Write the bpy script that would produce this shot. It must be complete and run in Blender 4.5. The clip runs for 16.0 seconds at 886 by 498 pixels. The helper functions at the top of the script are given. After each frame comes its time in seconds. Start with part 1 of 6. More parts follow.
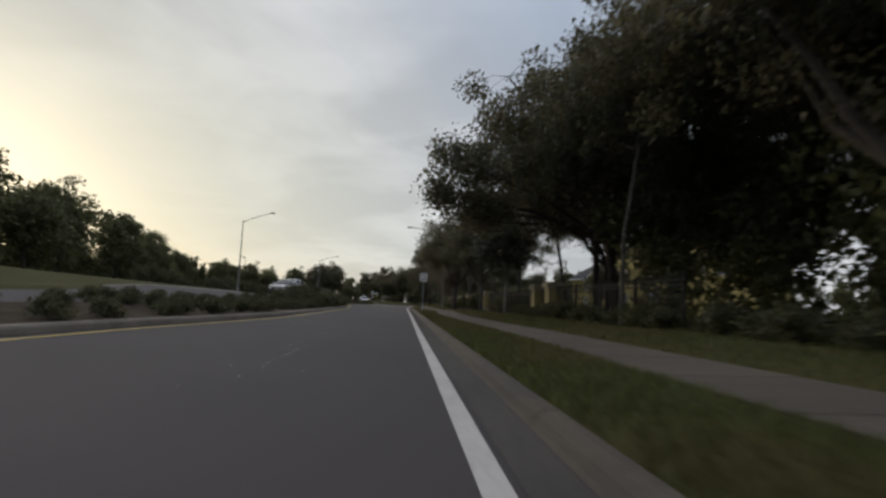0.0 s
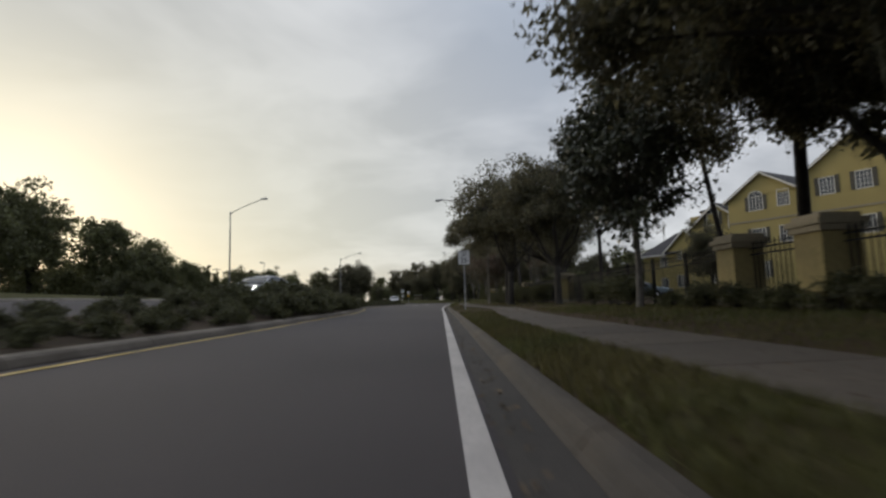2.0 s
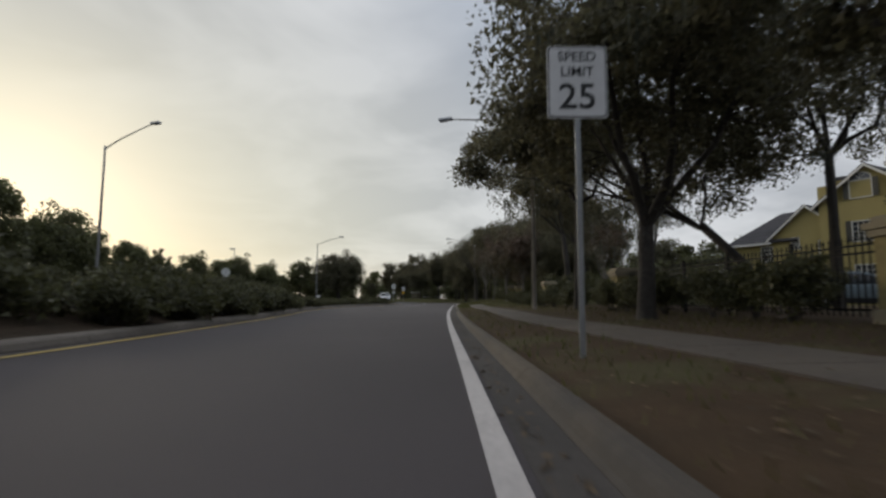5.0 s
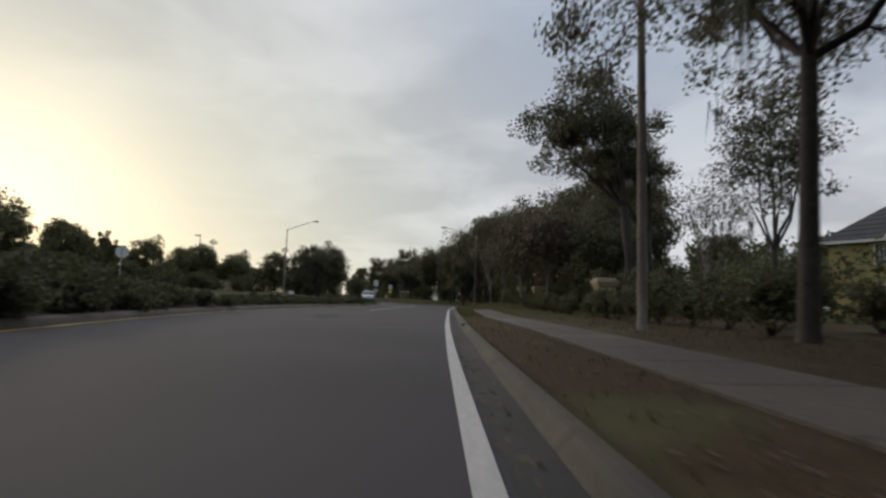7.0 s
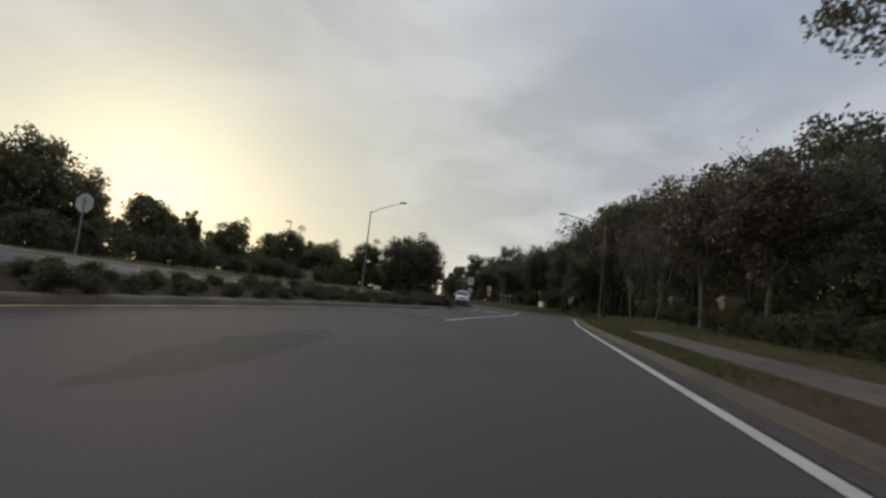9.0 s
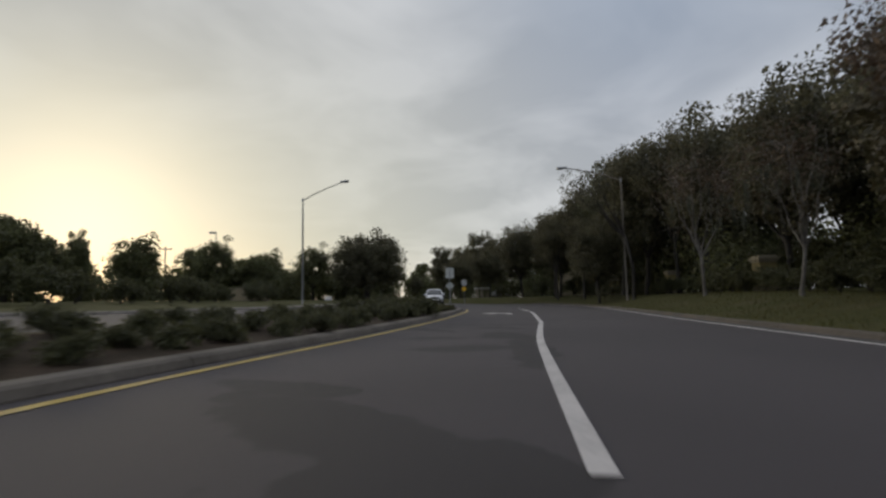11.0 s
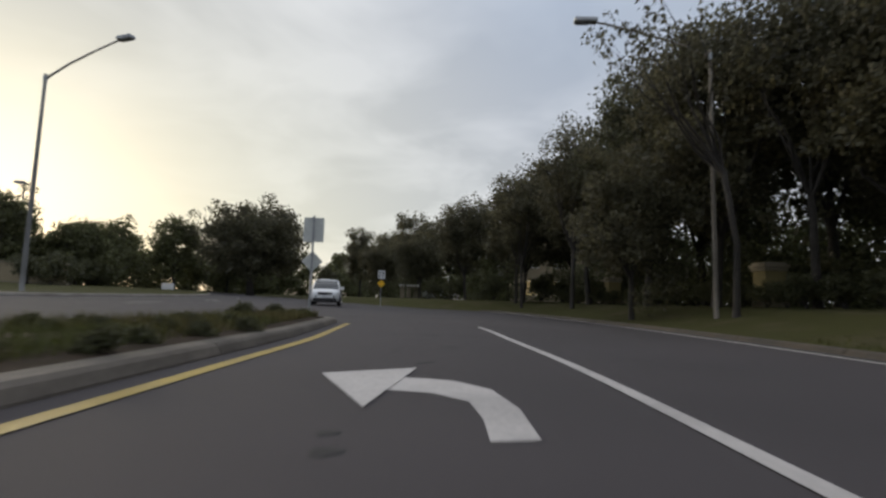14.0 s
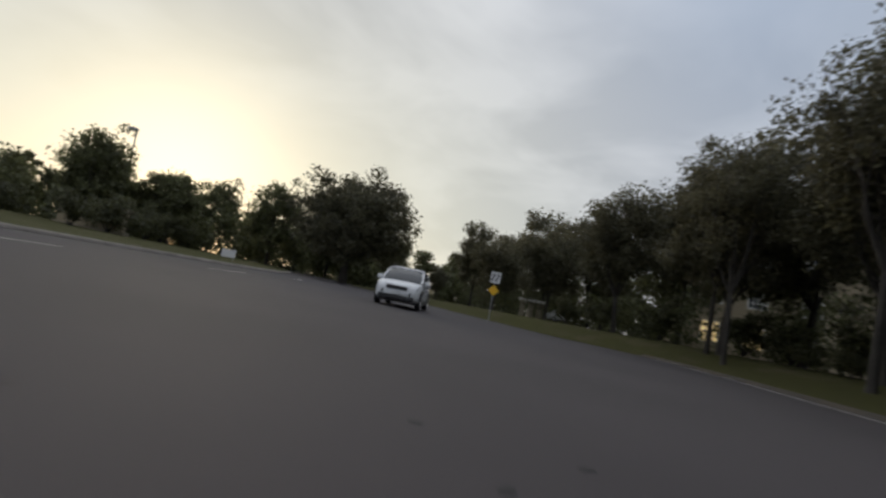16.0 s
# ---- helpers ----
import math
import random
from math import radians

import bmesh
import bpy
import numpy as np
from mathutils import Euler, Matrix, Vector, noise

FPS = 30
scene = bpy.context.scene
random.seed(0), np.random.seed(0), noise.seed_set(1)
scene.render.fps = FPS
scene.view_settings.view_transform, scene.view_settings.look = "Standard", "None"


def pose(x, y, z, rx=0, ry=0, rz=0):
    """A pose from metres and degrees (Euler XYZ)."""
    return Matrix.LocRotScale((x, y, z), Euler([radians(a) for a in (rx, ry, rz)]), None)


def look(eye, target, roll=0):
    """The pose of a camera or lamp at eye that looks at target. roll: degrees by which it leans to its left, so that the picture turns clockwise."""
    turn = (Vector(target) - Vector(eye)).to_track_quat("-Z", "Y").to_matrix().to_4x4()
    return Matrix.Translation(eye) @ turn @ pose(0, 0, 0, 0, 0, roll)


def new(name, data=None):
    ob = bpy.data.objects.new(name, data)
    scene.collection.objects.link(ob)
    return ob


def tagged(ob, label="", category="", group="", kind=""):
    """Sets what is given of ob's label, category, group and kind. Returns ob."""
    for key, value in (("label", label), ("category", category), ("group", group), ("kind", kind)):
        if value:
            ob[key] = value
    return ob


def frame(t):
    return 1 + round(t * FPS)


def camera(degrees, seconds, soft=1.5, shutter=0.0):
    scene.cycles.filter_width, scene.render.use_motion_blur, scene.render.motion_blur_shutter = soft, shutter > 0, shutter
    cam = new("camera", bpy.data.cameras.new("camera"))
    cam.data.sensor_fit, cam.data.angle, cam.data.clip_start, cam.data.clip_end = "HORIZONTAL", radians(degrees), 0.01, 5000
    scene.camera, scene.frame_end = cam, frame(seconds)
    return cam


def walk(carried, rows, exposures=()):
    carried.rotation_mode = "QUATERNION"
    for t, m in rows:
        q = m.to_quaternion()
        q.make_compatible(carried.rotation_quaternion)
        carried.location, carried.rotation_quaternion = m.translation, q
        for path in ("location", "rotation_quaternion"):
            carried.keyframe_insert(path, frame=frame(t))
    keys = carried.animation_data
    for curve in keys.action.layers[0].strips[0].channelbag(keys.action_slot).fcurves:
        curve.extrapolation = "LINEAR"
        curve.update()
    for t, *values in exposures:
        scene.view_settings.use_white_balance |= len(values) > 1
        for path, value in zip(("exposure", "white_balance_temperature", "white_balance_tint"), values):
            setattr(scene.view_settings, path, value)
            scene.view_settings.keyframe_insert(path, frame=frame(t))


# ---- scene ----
cam = camera(82.0, 16.0, soft=2.6, shutter=0.4)
PATH = [
    (0, (1.618, 0.032, 0.677), (1.559, 2.019, 0.893), 2.5),
    (0.5, (1.322, 3.832, 0.647), (1.115, 5.809, 0.869), 0.7),
    (1, (1.085, 7.584, 0.607), (1.016, 9.575, 0.784), -4.8),
    (1.5, (0.613, 11.86, 0.634), (0.442, 13.844, 0.82), 5.8),
    (2, (0.252, 15.906, 0.628), (0.066, 17.888, 0.829), -1.5),
    (2.5, (-0.201, 19.853, 0.666), (-0.369, 21.836, 0.866), 0.9),
    (3, (-0.619, 23.903, 0.698), (-0.863, 25.878, 0.896), 0.1),
    (3.5, (-1.044, 27.58, 0.663), (-1.226, 29.562, 0.868), -0.8),
    (4, (-1.467, 31.236, 0.709), (-1.649, 33.216, 0.919), 0.4),
    (4.2, (-1.585, 32.611, 0.689), (-1.796, 34.59, 0.888), -1.0),
    (6.3, (-2.889, 46.041, 0.654), (-3.05, 48.024, 0.858), 2.7),
    (6.5, (-3.033, 47.486, 0.653), (-3.206, 49.467, 0.866), 2.0),
    (7, (-3.425, 51.51, 0.692), (-3.597, 53.492, 0.895), 2.1),
    (7.5, (-3.845, 54.949, 0.644), (-4.155, 56.915, 0.843), 2.7),
    (8, (-4.331, 58.85, 0.699), (-4.598, 60.822, 0.899), 1.9),
    (8.5, (-4.934, 62.073, 0.71), (-5.39, 64.011, 0.902), 7.8),
    (8.7, (-5.261, 63.341, 0.694), (-5.806, 65.256, 0.883), 7.0),
    (10.8, (-9.982, 77.111, 0.786), (-10.399, 79.058, 0.978), -1.1),
    (11, (-10.28, 78.494, 0.74), (-10.675, 80.444, 0.937), -1.3),
    (11.5, (-10.908, 82.354, 0.725), (-11.2, 84.324, 0.915), -3.5),
    (12, (-11.372, 85.962, 0.706), (-11.534, 87.946, 0.897), -2.8),
    (12.5, (-11.659, 89.421, 0.686), (-11.771, 91.407, 0.89), -0.7),
    (13, (-11.664, 92.703, 0.655), (-11.723, 94.692, 0.851), 0.6),
    (13.5, (-12.023, 96.183, 0.668), (-12.153, 98.169, 0.871), 4.0),
    (14, (-12.208, 99.465, 0.662), (-12.355, 101.45, 0.866), 1.7),
    (14.5, (-12.48, 102.753, 0.677), (-12.599, 104.739, 0.881), 4.4),
    (15, (-12.864, 106.205, 0.679), (-13.107, 108.179, 0.886), 7.1),
    (15.5, (-13.367, 109.426, 0.657), (-13.773, 111.373, 0.865), 9.2),
    (16, (-14.05, 112.45, 0.66), (-14.686, 114.335, 0.868), 10.9),
]
walk(cam, [(t, look(eye, target, roll)) for t, eye, target, roll in PATH],
     exposures=[(0, 0.10), (0.5, 0.18), (2, 0.12), (3, 0.02), (4, 0.02), (6.5, 0.14), (8.5, 0.0), (11, -0.08), (11.5, -0.04), (12.5, 0.14), (13, 0.26), (14.5, 0.24), (16, 0.14)])

# ---- light: thin overcast morning, low sun ahead and to the left ----
SUN_AZ, SUN_EL = 47.0, 8.0   # degrees left of +y, degrees up
sun_dir = Vector((-math.sin(radians(SUN_AZ)) * math.cos(radians(SUN_EL)), math.cos(radians(SUN_AZ)) * math.cos(radians(SUN_EL)), math.sin(radians(SUN_EL))))
world = bpy.data.worlds.new("world")
scene.world = world
world.use_nodes = True
wn, wl = world.node_tree.nodes, world.node_tree.links
wn.clear()


def wnode(kind, **sets):
    n = wn.new(kind)
    for key, value in sets.items():
        n.inputs[key].default_value = value
    return n


w_out = wn.new("ShaderNodeOutputWorld")
w_sky = wn.new("ShaderNodeTexSky")
w_sky.sky_type = "NISHITA"
w_sky.sun_disc = False
w_sky.sun_elevation = radians(SUN_EL)
w_sky.sun_rotation = radians(-SUN_AZ)
w_co = wn.new("ShaderNodeTexCoord")
w_nor = wn.new("ShaderNodeVectorMath"); w_nor.operation = "NORMALIZE"
wl.new(w_co.outputs["Generated"], w_nor.inputs[0])
# how near a direction is to the sun
w_dot = wn.new("ShaderNodeVectorMath"); w_dot.operation = "DOT_PRODUCT"
w_dot.inputs[1].default_value = sun_dir
wl.new(w_nor.outputs[0], w_dot.inputs[0])
w_glow = wn.new("ShaderNodeMapRange")
w_glow.inputs["From Min"].default_value = 0.45
w_glow.inputs["From Max"].default_value = 1.0
wl.new(w_dot.outputs["Value"], w_glow.inputs["Value"])
w_pow = wn.new("ShaderNodeMath"); w_pow.operation = "POWER"
w_pow.inputs[1].default_value = 2.3
wl.new(w_glow.outputs[0], w_pow.inputs[0])
w_core = wn.new("ShaderNodeMath"); w_core.operation = "POWER"
w_core.inputs[1].default_value = 34.0
wl.new(w_glow.outputs[0], w_core.inputs[0])
# cloud banks, stretched low over the horizon
w_sep = wn.new("ShaderNodeSeparateXYZ")
wl.new(w_nor.outputs[0], w_sep.inputs[0])
w_lift = wn.new("ShaderNodeMath"); w_lift.operation = "MAXIMUM"
w_lift.inputs[1].default_value = 0.0
wl.new(w_sep.outputs["Z"], w_lift.inputs[0])
w_den = wn.new("ShaderNodeMath"); w_den.operation = "ADD"
w_den.inputs[1].default_value = 0.22
wl.new(w_lift.outputs[0], w_den.inputs[0])
w_div = wn.new("ShaderNodeVectorMath"); w_div.operation = "DIVIDE"
w_cmb = wn.new("ShaderNodeCombineXYZ")
w_cmb.inputs["Z"].default_value = 1.0
wl.new(w_den.outputs[0], w_cmb.inputs["X"])
wl.new(w_den.outputs[0], w_cmb.inputs["Y"])
wl.new(w_nor.outputs[0], w_div.inputs[0])
wl.new(w_cmb.outputs[0], w_div.inputs[1])
w_noise = wnode("ShaderNodeTexNoise", Scale=1.9, Detail=4.0, Roughness=0.5, Distortion=0.35)
wl.new(w_div.outputs[0], w_noise.inputs["Vector"])
w_ramp = wn.new("ShaderNodeValToRGB")
w_ramp.color_ramp.elements[0].position = 0.40
w_ramp.color_ramp.elements[0].color = (0.462, 0.478, 0.518, 1)
w_ramp.color_ramp.elements[1].position = 0.62
w_ramp.color_ramp.elements[1].color = (0.688, 0.70, 0.735, 1)
wl.new(w_noise.outputs["Fac"], w_ramp.inputs["Fac"])
# bluer through thinner cloud, high up and away from the sun
w_high = wn.new("ShaderNodeMapRange"); w_high.interpolation_type = "SMOOTHSTEP"
for key, value in (("From Min", 0.14), ("From Max", 0.58), ("To Min", 0.0), ("To Max", 0.8)):
    w_high.inputs[key].default_value = value
wl.new(w_lift.outputs[0], w_high.inputs["Value"])
w_away = wn.new("ShaderNodeMapRange"); w_away.interpolation_type = "SMOOTHSTEP"
for key, value in (("From Min", 0.5), ("From Max", 0.92), ("To Min", 1.0), ("To Max", 0.0)):
    w_away.inputs[key].default_value = value
wl.new(w_dot.outputs["Value"], w_away.inputs["Value"])
w_thin = wn.new("ShaderNodeMath"); w_thin.operation = "MULTIPLY"
w_over = wn.new("ShaderNodeMapRange"); w_over.interpolation_type = "SMOOTHSTEP"   # closed grey cloud overhead
for key, value in (("From Min", 0.58), ("From Max", 0.8), ("To Min", 1.0), ("To Max", 0.1)):
    w_over.inputs[key].default_value = value
wl.new(w_lift.outputs[0], w_over.inputs["Value"])
w_band = wn.new("ShaderNodeMath"); w_band.operation = "MULTIPLY"
wl.new(w_high.outputs[0], w_band.inputs[0])
wl.new(w_over.outputs[0], w_band.inputs[1])
wl.new(w_band.outputs[0], w_thin.inputs[0])
wl.new(w_away.outputs[0], w_thin.inputs[1])
w_blue = wn.new("ShaderNodeMix"); w_blue.data_type = "RGBA"
wl.new(w_thin.outputs[0], w_blue.inputs["Factor"])
wl.new(w_ramp.outputs[0], w_blue.inputs["A"])
w_blue.inputs["B"].default_value = (0.34, 0.41, 0.53, 1)
# warm brightening towards the sun
w_warm = wn.new("ShaderNodeMix"); w_warm.data_type = "RGBA"
w_low = wn.new("ShaderNodeMapRange"); w_low.interpolation_type = "SMOOTHSTEP"
for key, value in (("From Min", 0.10), ("From Max", 0.62), ("To Min", 1.0), ("To Max", 0.35)):
    w_low.inputs[key].default_value = value
wl.new(w_lift.outputs[0], w_low.inputs["Value"])
w_wf = wn.new("ShaderNodeMath"); w_wf.operation = "MULTIPLY"
wl.new(w_pow.outputs[0], w_wf.inputs[0])
wl.new(w_low.outputs[0], w_wf.inputs[1])
wl.new(w_wf.outputs[0], w_warm.inputs["Factor"])
wl.new(w_blue.outputs["Result"], w_warm.inputs["A"])
w_warm.inputs["B"].default_value = (0.70, 0.68, 0.535, 1)
w_hot = wn.new("ShaderNodeMix"); w_hot.data_type = "RGBA"
wl.new(w_core.outputs[0], w_hot.inputs["Factor"])
wl.new(w_warm.outputs["Result"], w_hot.inputs["A"])
w_hot.inputs["B"].default_value = (0.98, 0.93, 0.73, 1)
w_bg_sky = wnode("ShaderNodeBackground", Strength=0.10)
wl.new(w_sky.outputs[0], w_bg_sky.inputs["Color"])
w_bg_cloud = wnode("ShaderNodeBackground", Strength=1.0)
# an overcast sky brightens towards the zenith
w_zen = wn.new("ShaderNodeMapRange"); w_zen.interpolation_type = "SMOOTHSTEP"
for key, value in (("From Min", 0.45), ("From Max", 1.0), ("To Min", 1.0), ("To Max", 1.9)):
    w_zen.inputs[key].default_value = value
wl.new(w_lift.outputs[0], w_zen.inputs["Value"])
w_scale = wn.new("ShaderNodeVectorMath"); w_scale.operation = "SCALE"
wl.new(w_hot.outputs["Result"], w_scale.inputs[0])
wl.new(w_zen.outputs[0], w_scale.inputs["Scale"])
wl.new(w_scale.outputs[0], w_bg_cloud.inputs["Color"])
w_mix = wn.new("ShaderNodeMixShader")
w_mix.inputs["Fac"].default_value = 0.85
wl.new(w_bg_sky.outputs[0], w_mix.inputs[1])
wl.new(w_bg_cloud.outputs[0], w_mix.inputs[2])
wl.new(w_mix.outputs[0], w_out.inputs["Surface"])

sun = new("sun", bpy.data.lights.new("sun", "SUN"))
sun.data.energy, sun.data.angle, sun.data.color = 1.1, radians(14), (1.0, 0.86, 0.64)
sun.matrix_world = look(sun_dir * 200, (0, 0, 0))


# ---- materials ----
def material(name, base, rough=0.7, vary=0.25, grain=8.0, coarse=0.7, bump=0.15, bump_scale=40.0, metal=0.0, second=None, spread=0.5, island=0.0, objects=0.0, backlit=0.0):
    """A surface with colour at two scales, relief, and if asked a second colour in patches."""
    m = bpy.data.materials.new(name)
    m.use_nodes = True
    nodes, links = m.node_tree.nodes, m.node_tree.links
    shader = nodes["Principled BSDF"]
    co = nodes.new("ShaderNodeTexCoord")
    fine = nodes.new("ShaderNodeTexNoise")
    fine.inputs["Scale"].default_value, fine.inputs["Detail"].default_value = grain, 6.0
    links.new(co.outputs["Object"], fine.inputs["Vector"])
    broad = nodes.new("ShaderNodeTexNoise")
    broad.inputs["Scale"].default_value, broad.inputs["Detail"].default_value = coarse, 4.0
    links.new(co.outputs["Object"], broad.inputs["Vector"])
    patch = nodes.new("ShaderNodeMapRange")
    patch.inputs["From Min"].default_value, patch.inputs["From Max"].default_value = spread - 0.12, spread + 0.12
    links.new(broad.outputs["Fac"], patch.inputs["Value"])
    pair = nodes.new("ShaderNodeMix"); pair.data_type = "RGBA"
    pair.inputs["A"].default_value = (*base, 1)
    pair.inputs["B"].default_value = (*(second or [c * (1 - vary) for c in base]), 1)
    links.new(patch.outputs[0], pair.inputs["Factor"])
    value = nodes.new("ShaderNodeMapRange")
    value.inputs["From Min"].default_value, value.inputs["From Max"].default_value = 0.25, 0.75
    value.inputs["To Min"].default_value, value.inputs["To Max"].default_value = 1 - vary, 1 + vary
    links.new(fine.outputs["Fac"], value.inputs["Value"])
    last = value.outputs[0]
    for amount, node, socket in ((island, "ShaderNodeNewGeometry", "Random Per Island"), (objects, "ShaderNodeObjectInfo", "Random")):
        if amount:
            pick = nodes.new(node)
            span = nodes.new("ShaderNodeMapRange")
            span.inputs["To Min"].default_value, span.inputs["To Max"].default_value = 1 - amount, 1 + amount
            links.new(pick.outputs[socket], span.inputs["Value"])
            times = nodes.new("ShaderNodeMath"); times.operation = "MULTIPLY"
            links.new(last, times.inputs[0])
            links.new(span.outputs[0], times.inputs[1])
            last = times.outputs[0]
    scaled = nodes.new("ShaderNodeVectorMath"); scaled.operation = "SCALE"
    links.new(pair.outputs["Result"], scaled.inputs[0])
    links.new(last, scaled.inputs["Scale"])
    links.new(scaled.outputs[0], shader.inputs["Base Color"])
    shader.inputs["Roughness"].default_value = rough
    shader.inputs["Metallic"].default_value = metal
    if bump:
        rel = nodes.new("ShaderNodeTexNoise")
        rel.inputs["Scale"].default_value, rel.inputs["Detail"].default_value = bump_scale, 4.0
        links.new(co.outputs["Object"], rel.inputs["Vector"])
        b = nodes.new("ShaderNodeBump")
        b.inputs["Strength"].default_value, b.inputs["Distance"].default_value = bump, 0.02
        links.new(rel.outputs["Fac"], b.inputs["Height"])
        links.new(b.outputs[0], shader.inputs["Normal"])
    if backlit:
        glow = nodes.new("ShaderNodeBsdfTranslucent")
        links.new(scaled.outputs[0], glow.inputs["Color"])
        both = nodes.new("ShaderNodeMixShader")
        both.inputs["Fac"].default_value = backlit
        links.new(shader.outputs[0], both.inputs[1])
        links.new(glow.outputs[0], both.inputs[2])
        links.new(both.outputs[0], nodes["Material Output"].inputs["Surface"])
    return m


def glass(name, base=(0.02, 0.025, 0.03), rough=0.05):
    m = bpy.data.materials.new(name)
    m.use_nodes = True
    s = m.node_tree.nodes["Principled BSDF"]
    s.inputs["Base Color"].default_value = (*base, 1)
    s.inputs["Roughness"].default_value = rough
    s.inputs["Specular IOR Level"].default_value = 0.7
    return m


def lit(name, colour, power):
    m = bpy.data.materials.new(name)
    m.use_nodes = True
    s = m.node_tree.nodes["Principled BSDF"]
    s.inputs["Base Color"].default_value = (*colour, 1)
    s.inputs["Emission Color"].default_value = (*colour, 1)
    s.inputs["Emission Strength"].default_value = power
    return m


ASPHALT = material("asphalt", (0.0466, 0.0392, 0.0416), 0.88, 0.18, 60, 0.22, 0.35, 160, second=(0.0378, 0.0318, 0.0337))
ASPHALT_DARK = material("dark_spot", (0.024, 0.022, 0.022), 0.85, 0.2, 40, 0.6, 0.3, 160)
WHITE_PAINT = material("white_road_paint", (0.45, 0.42, 0.40), 0.65, 0.18, 25, 1.2, 0.2, 120, second=(0.36, 0.335, 0.32), spread=0.56)
YELLOW_PAINT = material("yellow_road_paint", (0.37, 0.26, 0.045), 0.6, 0.25, 25, 1.2, 0.2, 120, second=(0.25, 0.18, 0.045), spread=0.55)
# verge kerb: tree shade and lens darkening of this side lower the base colour
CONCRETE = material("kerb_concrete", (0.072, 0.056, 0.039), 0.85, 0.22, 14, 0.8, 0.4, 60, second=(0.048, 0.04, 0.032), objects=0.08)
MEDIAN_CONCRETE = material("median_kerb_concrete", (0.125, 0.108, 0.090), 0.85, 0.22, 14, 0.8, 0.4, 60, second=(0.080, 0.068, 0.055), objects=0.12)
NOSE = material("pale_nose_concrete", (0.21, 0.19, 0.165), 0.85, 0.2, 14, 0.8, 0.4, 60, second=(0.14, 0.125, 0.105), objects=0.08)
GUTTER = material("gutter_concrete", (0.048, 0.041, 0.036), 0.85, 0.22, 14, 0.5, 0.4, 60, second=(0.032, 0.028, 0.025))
# footpath colour also lowered for the dim right-hand edge, below bare concrete
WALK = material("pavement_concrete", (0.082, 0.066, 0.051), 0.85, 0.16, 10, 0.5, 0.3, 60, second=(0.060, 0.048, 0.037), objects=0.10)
JOINT = material("pale_joint_strip", (0.42, 0.40, 0.37), 0.8, 0.15, 20, 2, 0.2)
GRASS = material("grass_blades", (0.074, 0.084, 0.019), 0.75, 0.3, 3, 0.4, 0, island=0.35, second=(0.10, 0.085, 0.028), backlit=0.25)
BARK_SLIM = material("lichened_bark", (0.066, 0.059, 0.048), 0.9, 0.35, 12, 1.4, 0.7, 26, second=(0.042, 0.037, 0.030))
BARK = material("bark", (0.042, 0.036, 0.030), 0.9, 0.35, 9, 1.2, 0.8, 22)
BARK_PALE = material("pale_bark", (0.15, 0.135, 0.118), 0.9, 0.35, 9, 1.6, 0.6, 22)
LEAF_OAK = material("oak_leaves", (0.106, 0.100, 0.058), 0.6, 0.3, 1.2, 0.25, 0, island=0.45, backlit=0.5)
LEAF_MAG = material("magnolia_leaves", (0.060, 0.066, 0.038), 0.35, 0.3, 1.2, 0.25, 0, island=0.4, backlit=0.12)
LEAF_PINE = material("pine_needles", (0.088, 0.090, 0.047), 0.6, 0.3, 1.2, 0.25, 0, island=0.4, backlit=0.4)
LEAF_RED = material("autumn_leaves", (0.10, 0.068, 0.045), 0.6, 0.3, 1.2, 0.25, 0, island=0.45, second=(0.06, 0.06, 0.025), backlit=0.25)
LEAF_FAR = material("left_bank_leaves", (0.112, 0.118, 0.052), 0.6, 0.3, 1.0, 0.2, 0, island=0.4, backlit=0.45)
LEAF_HEDGE = material("hedge_leaves", (0.078, 0.080, 0.034), 0.55, 0.3, 1.5, 0.3, 0, island=0.45, backlit=0.4)
MOSS = material("spanish_moss", (0.10, 0.11, 0.085), 0.9, 0.3, 3, 0.5, 0, island=0.3, backlit=0.25)
STUCCO = material("yellow_stucco", (0.36, 0.29, 0.11), 0.85, 0.08, 12, 0.3, 0.25, 70, second=(0.31, 0.25, 0.095))
STUCCO_OLD = material("dull_yellow_stucco", (0.26, 0.21, 0.09), 0.9, 0.14, 12, 0.8, 0.3, 70, second=(0.19, 0.155, 0.075))
STUCCO_TAN = material("tan_stucco", (0.28, 0.23, 0.15), 0.85, 0.1, 12, 0.3, 0.25, 70)
TRIM = material("white_trim", (0.68, 0.66, 0.60), 0.6, 0.06, 10, 0.5, 0.1, 40)
CAP = material("column_cap_stone", (0.25, 0.215, 0.15), 0.8, 0.12, 10, 0.8, 0.25, 50)
SHINGLE = material("dark_shingles", (0.055, 0.052, 0.055), 0.85, 0.25, 9, 0.6, 0.5, 30, objects=0.15)
SHUTTER = material("dark_shutter", (0.06, 0.055, 0.04), 0.6, 0.1, 10, 0.5, 0.1)
PANE = glass("window_glass", (0.05, 0.055, 0.06), 0.06)
PANE_LIT = lit("lit_window", (1.0, 0.75, 0.35), 0.4)
IRON = material("black_iron", (0.018, 0.018, 0.018), 0.7, 0.2, 20, 1.5, 0.1)
IRON.node_tree.nodes["Principled BSDF"].inputs["Specular IOR Level"].default_value = 0.12
GALV = material("galvanised_steel", (0.34, 0.35, 0.36), 0.42, 0.12, 20, 1.5, 0.1, metal=0.7)
POLE = material("grey_painted_pole", (0.17, 0.17, 0.165), 0.6, 0.14, 12, 0.8, 0.1)
WOOD = material("weathered_wood_pole", (0.16, 0.14, 0.115), 0.9, 0.3, 20, 0.6, 0.5, 30)
SIGN_WHITE = material("sign_white", (0.62, 0.62, 0.62), 0.5, 0.06, 10, 0.8, 0.0)
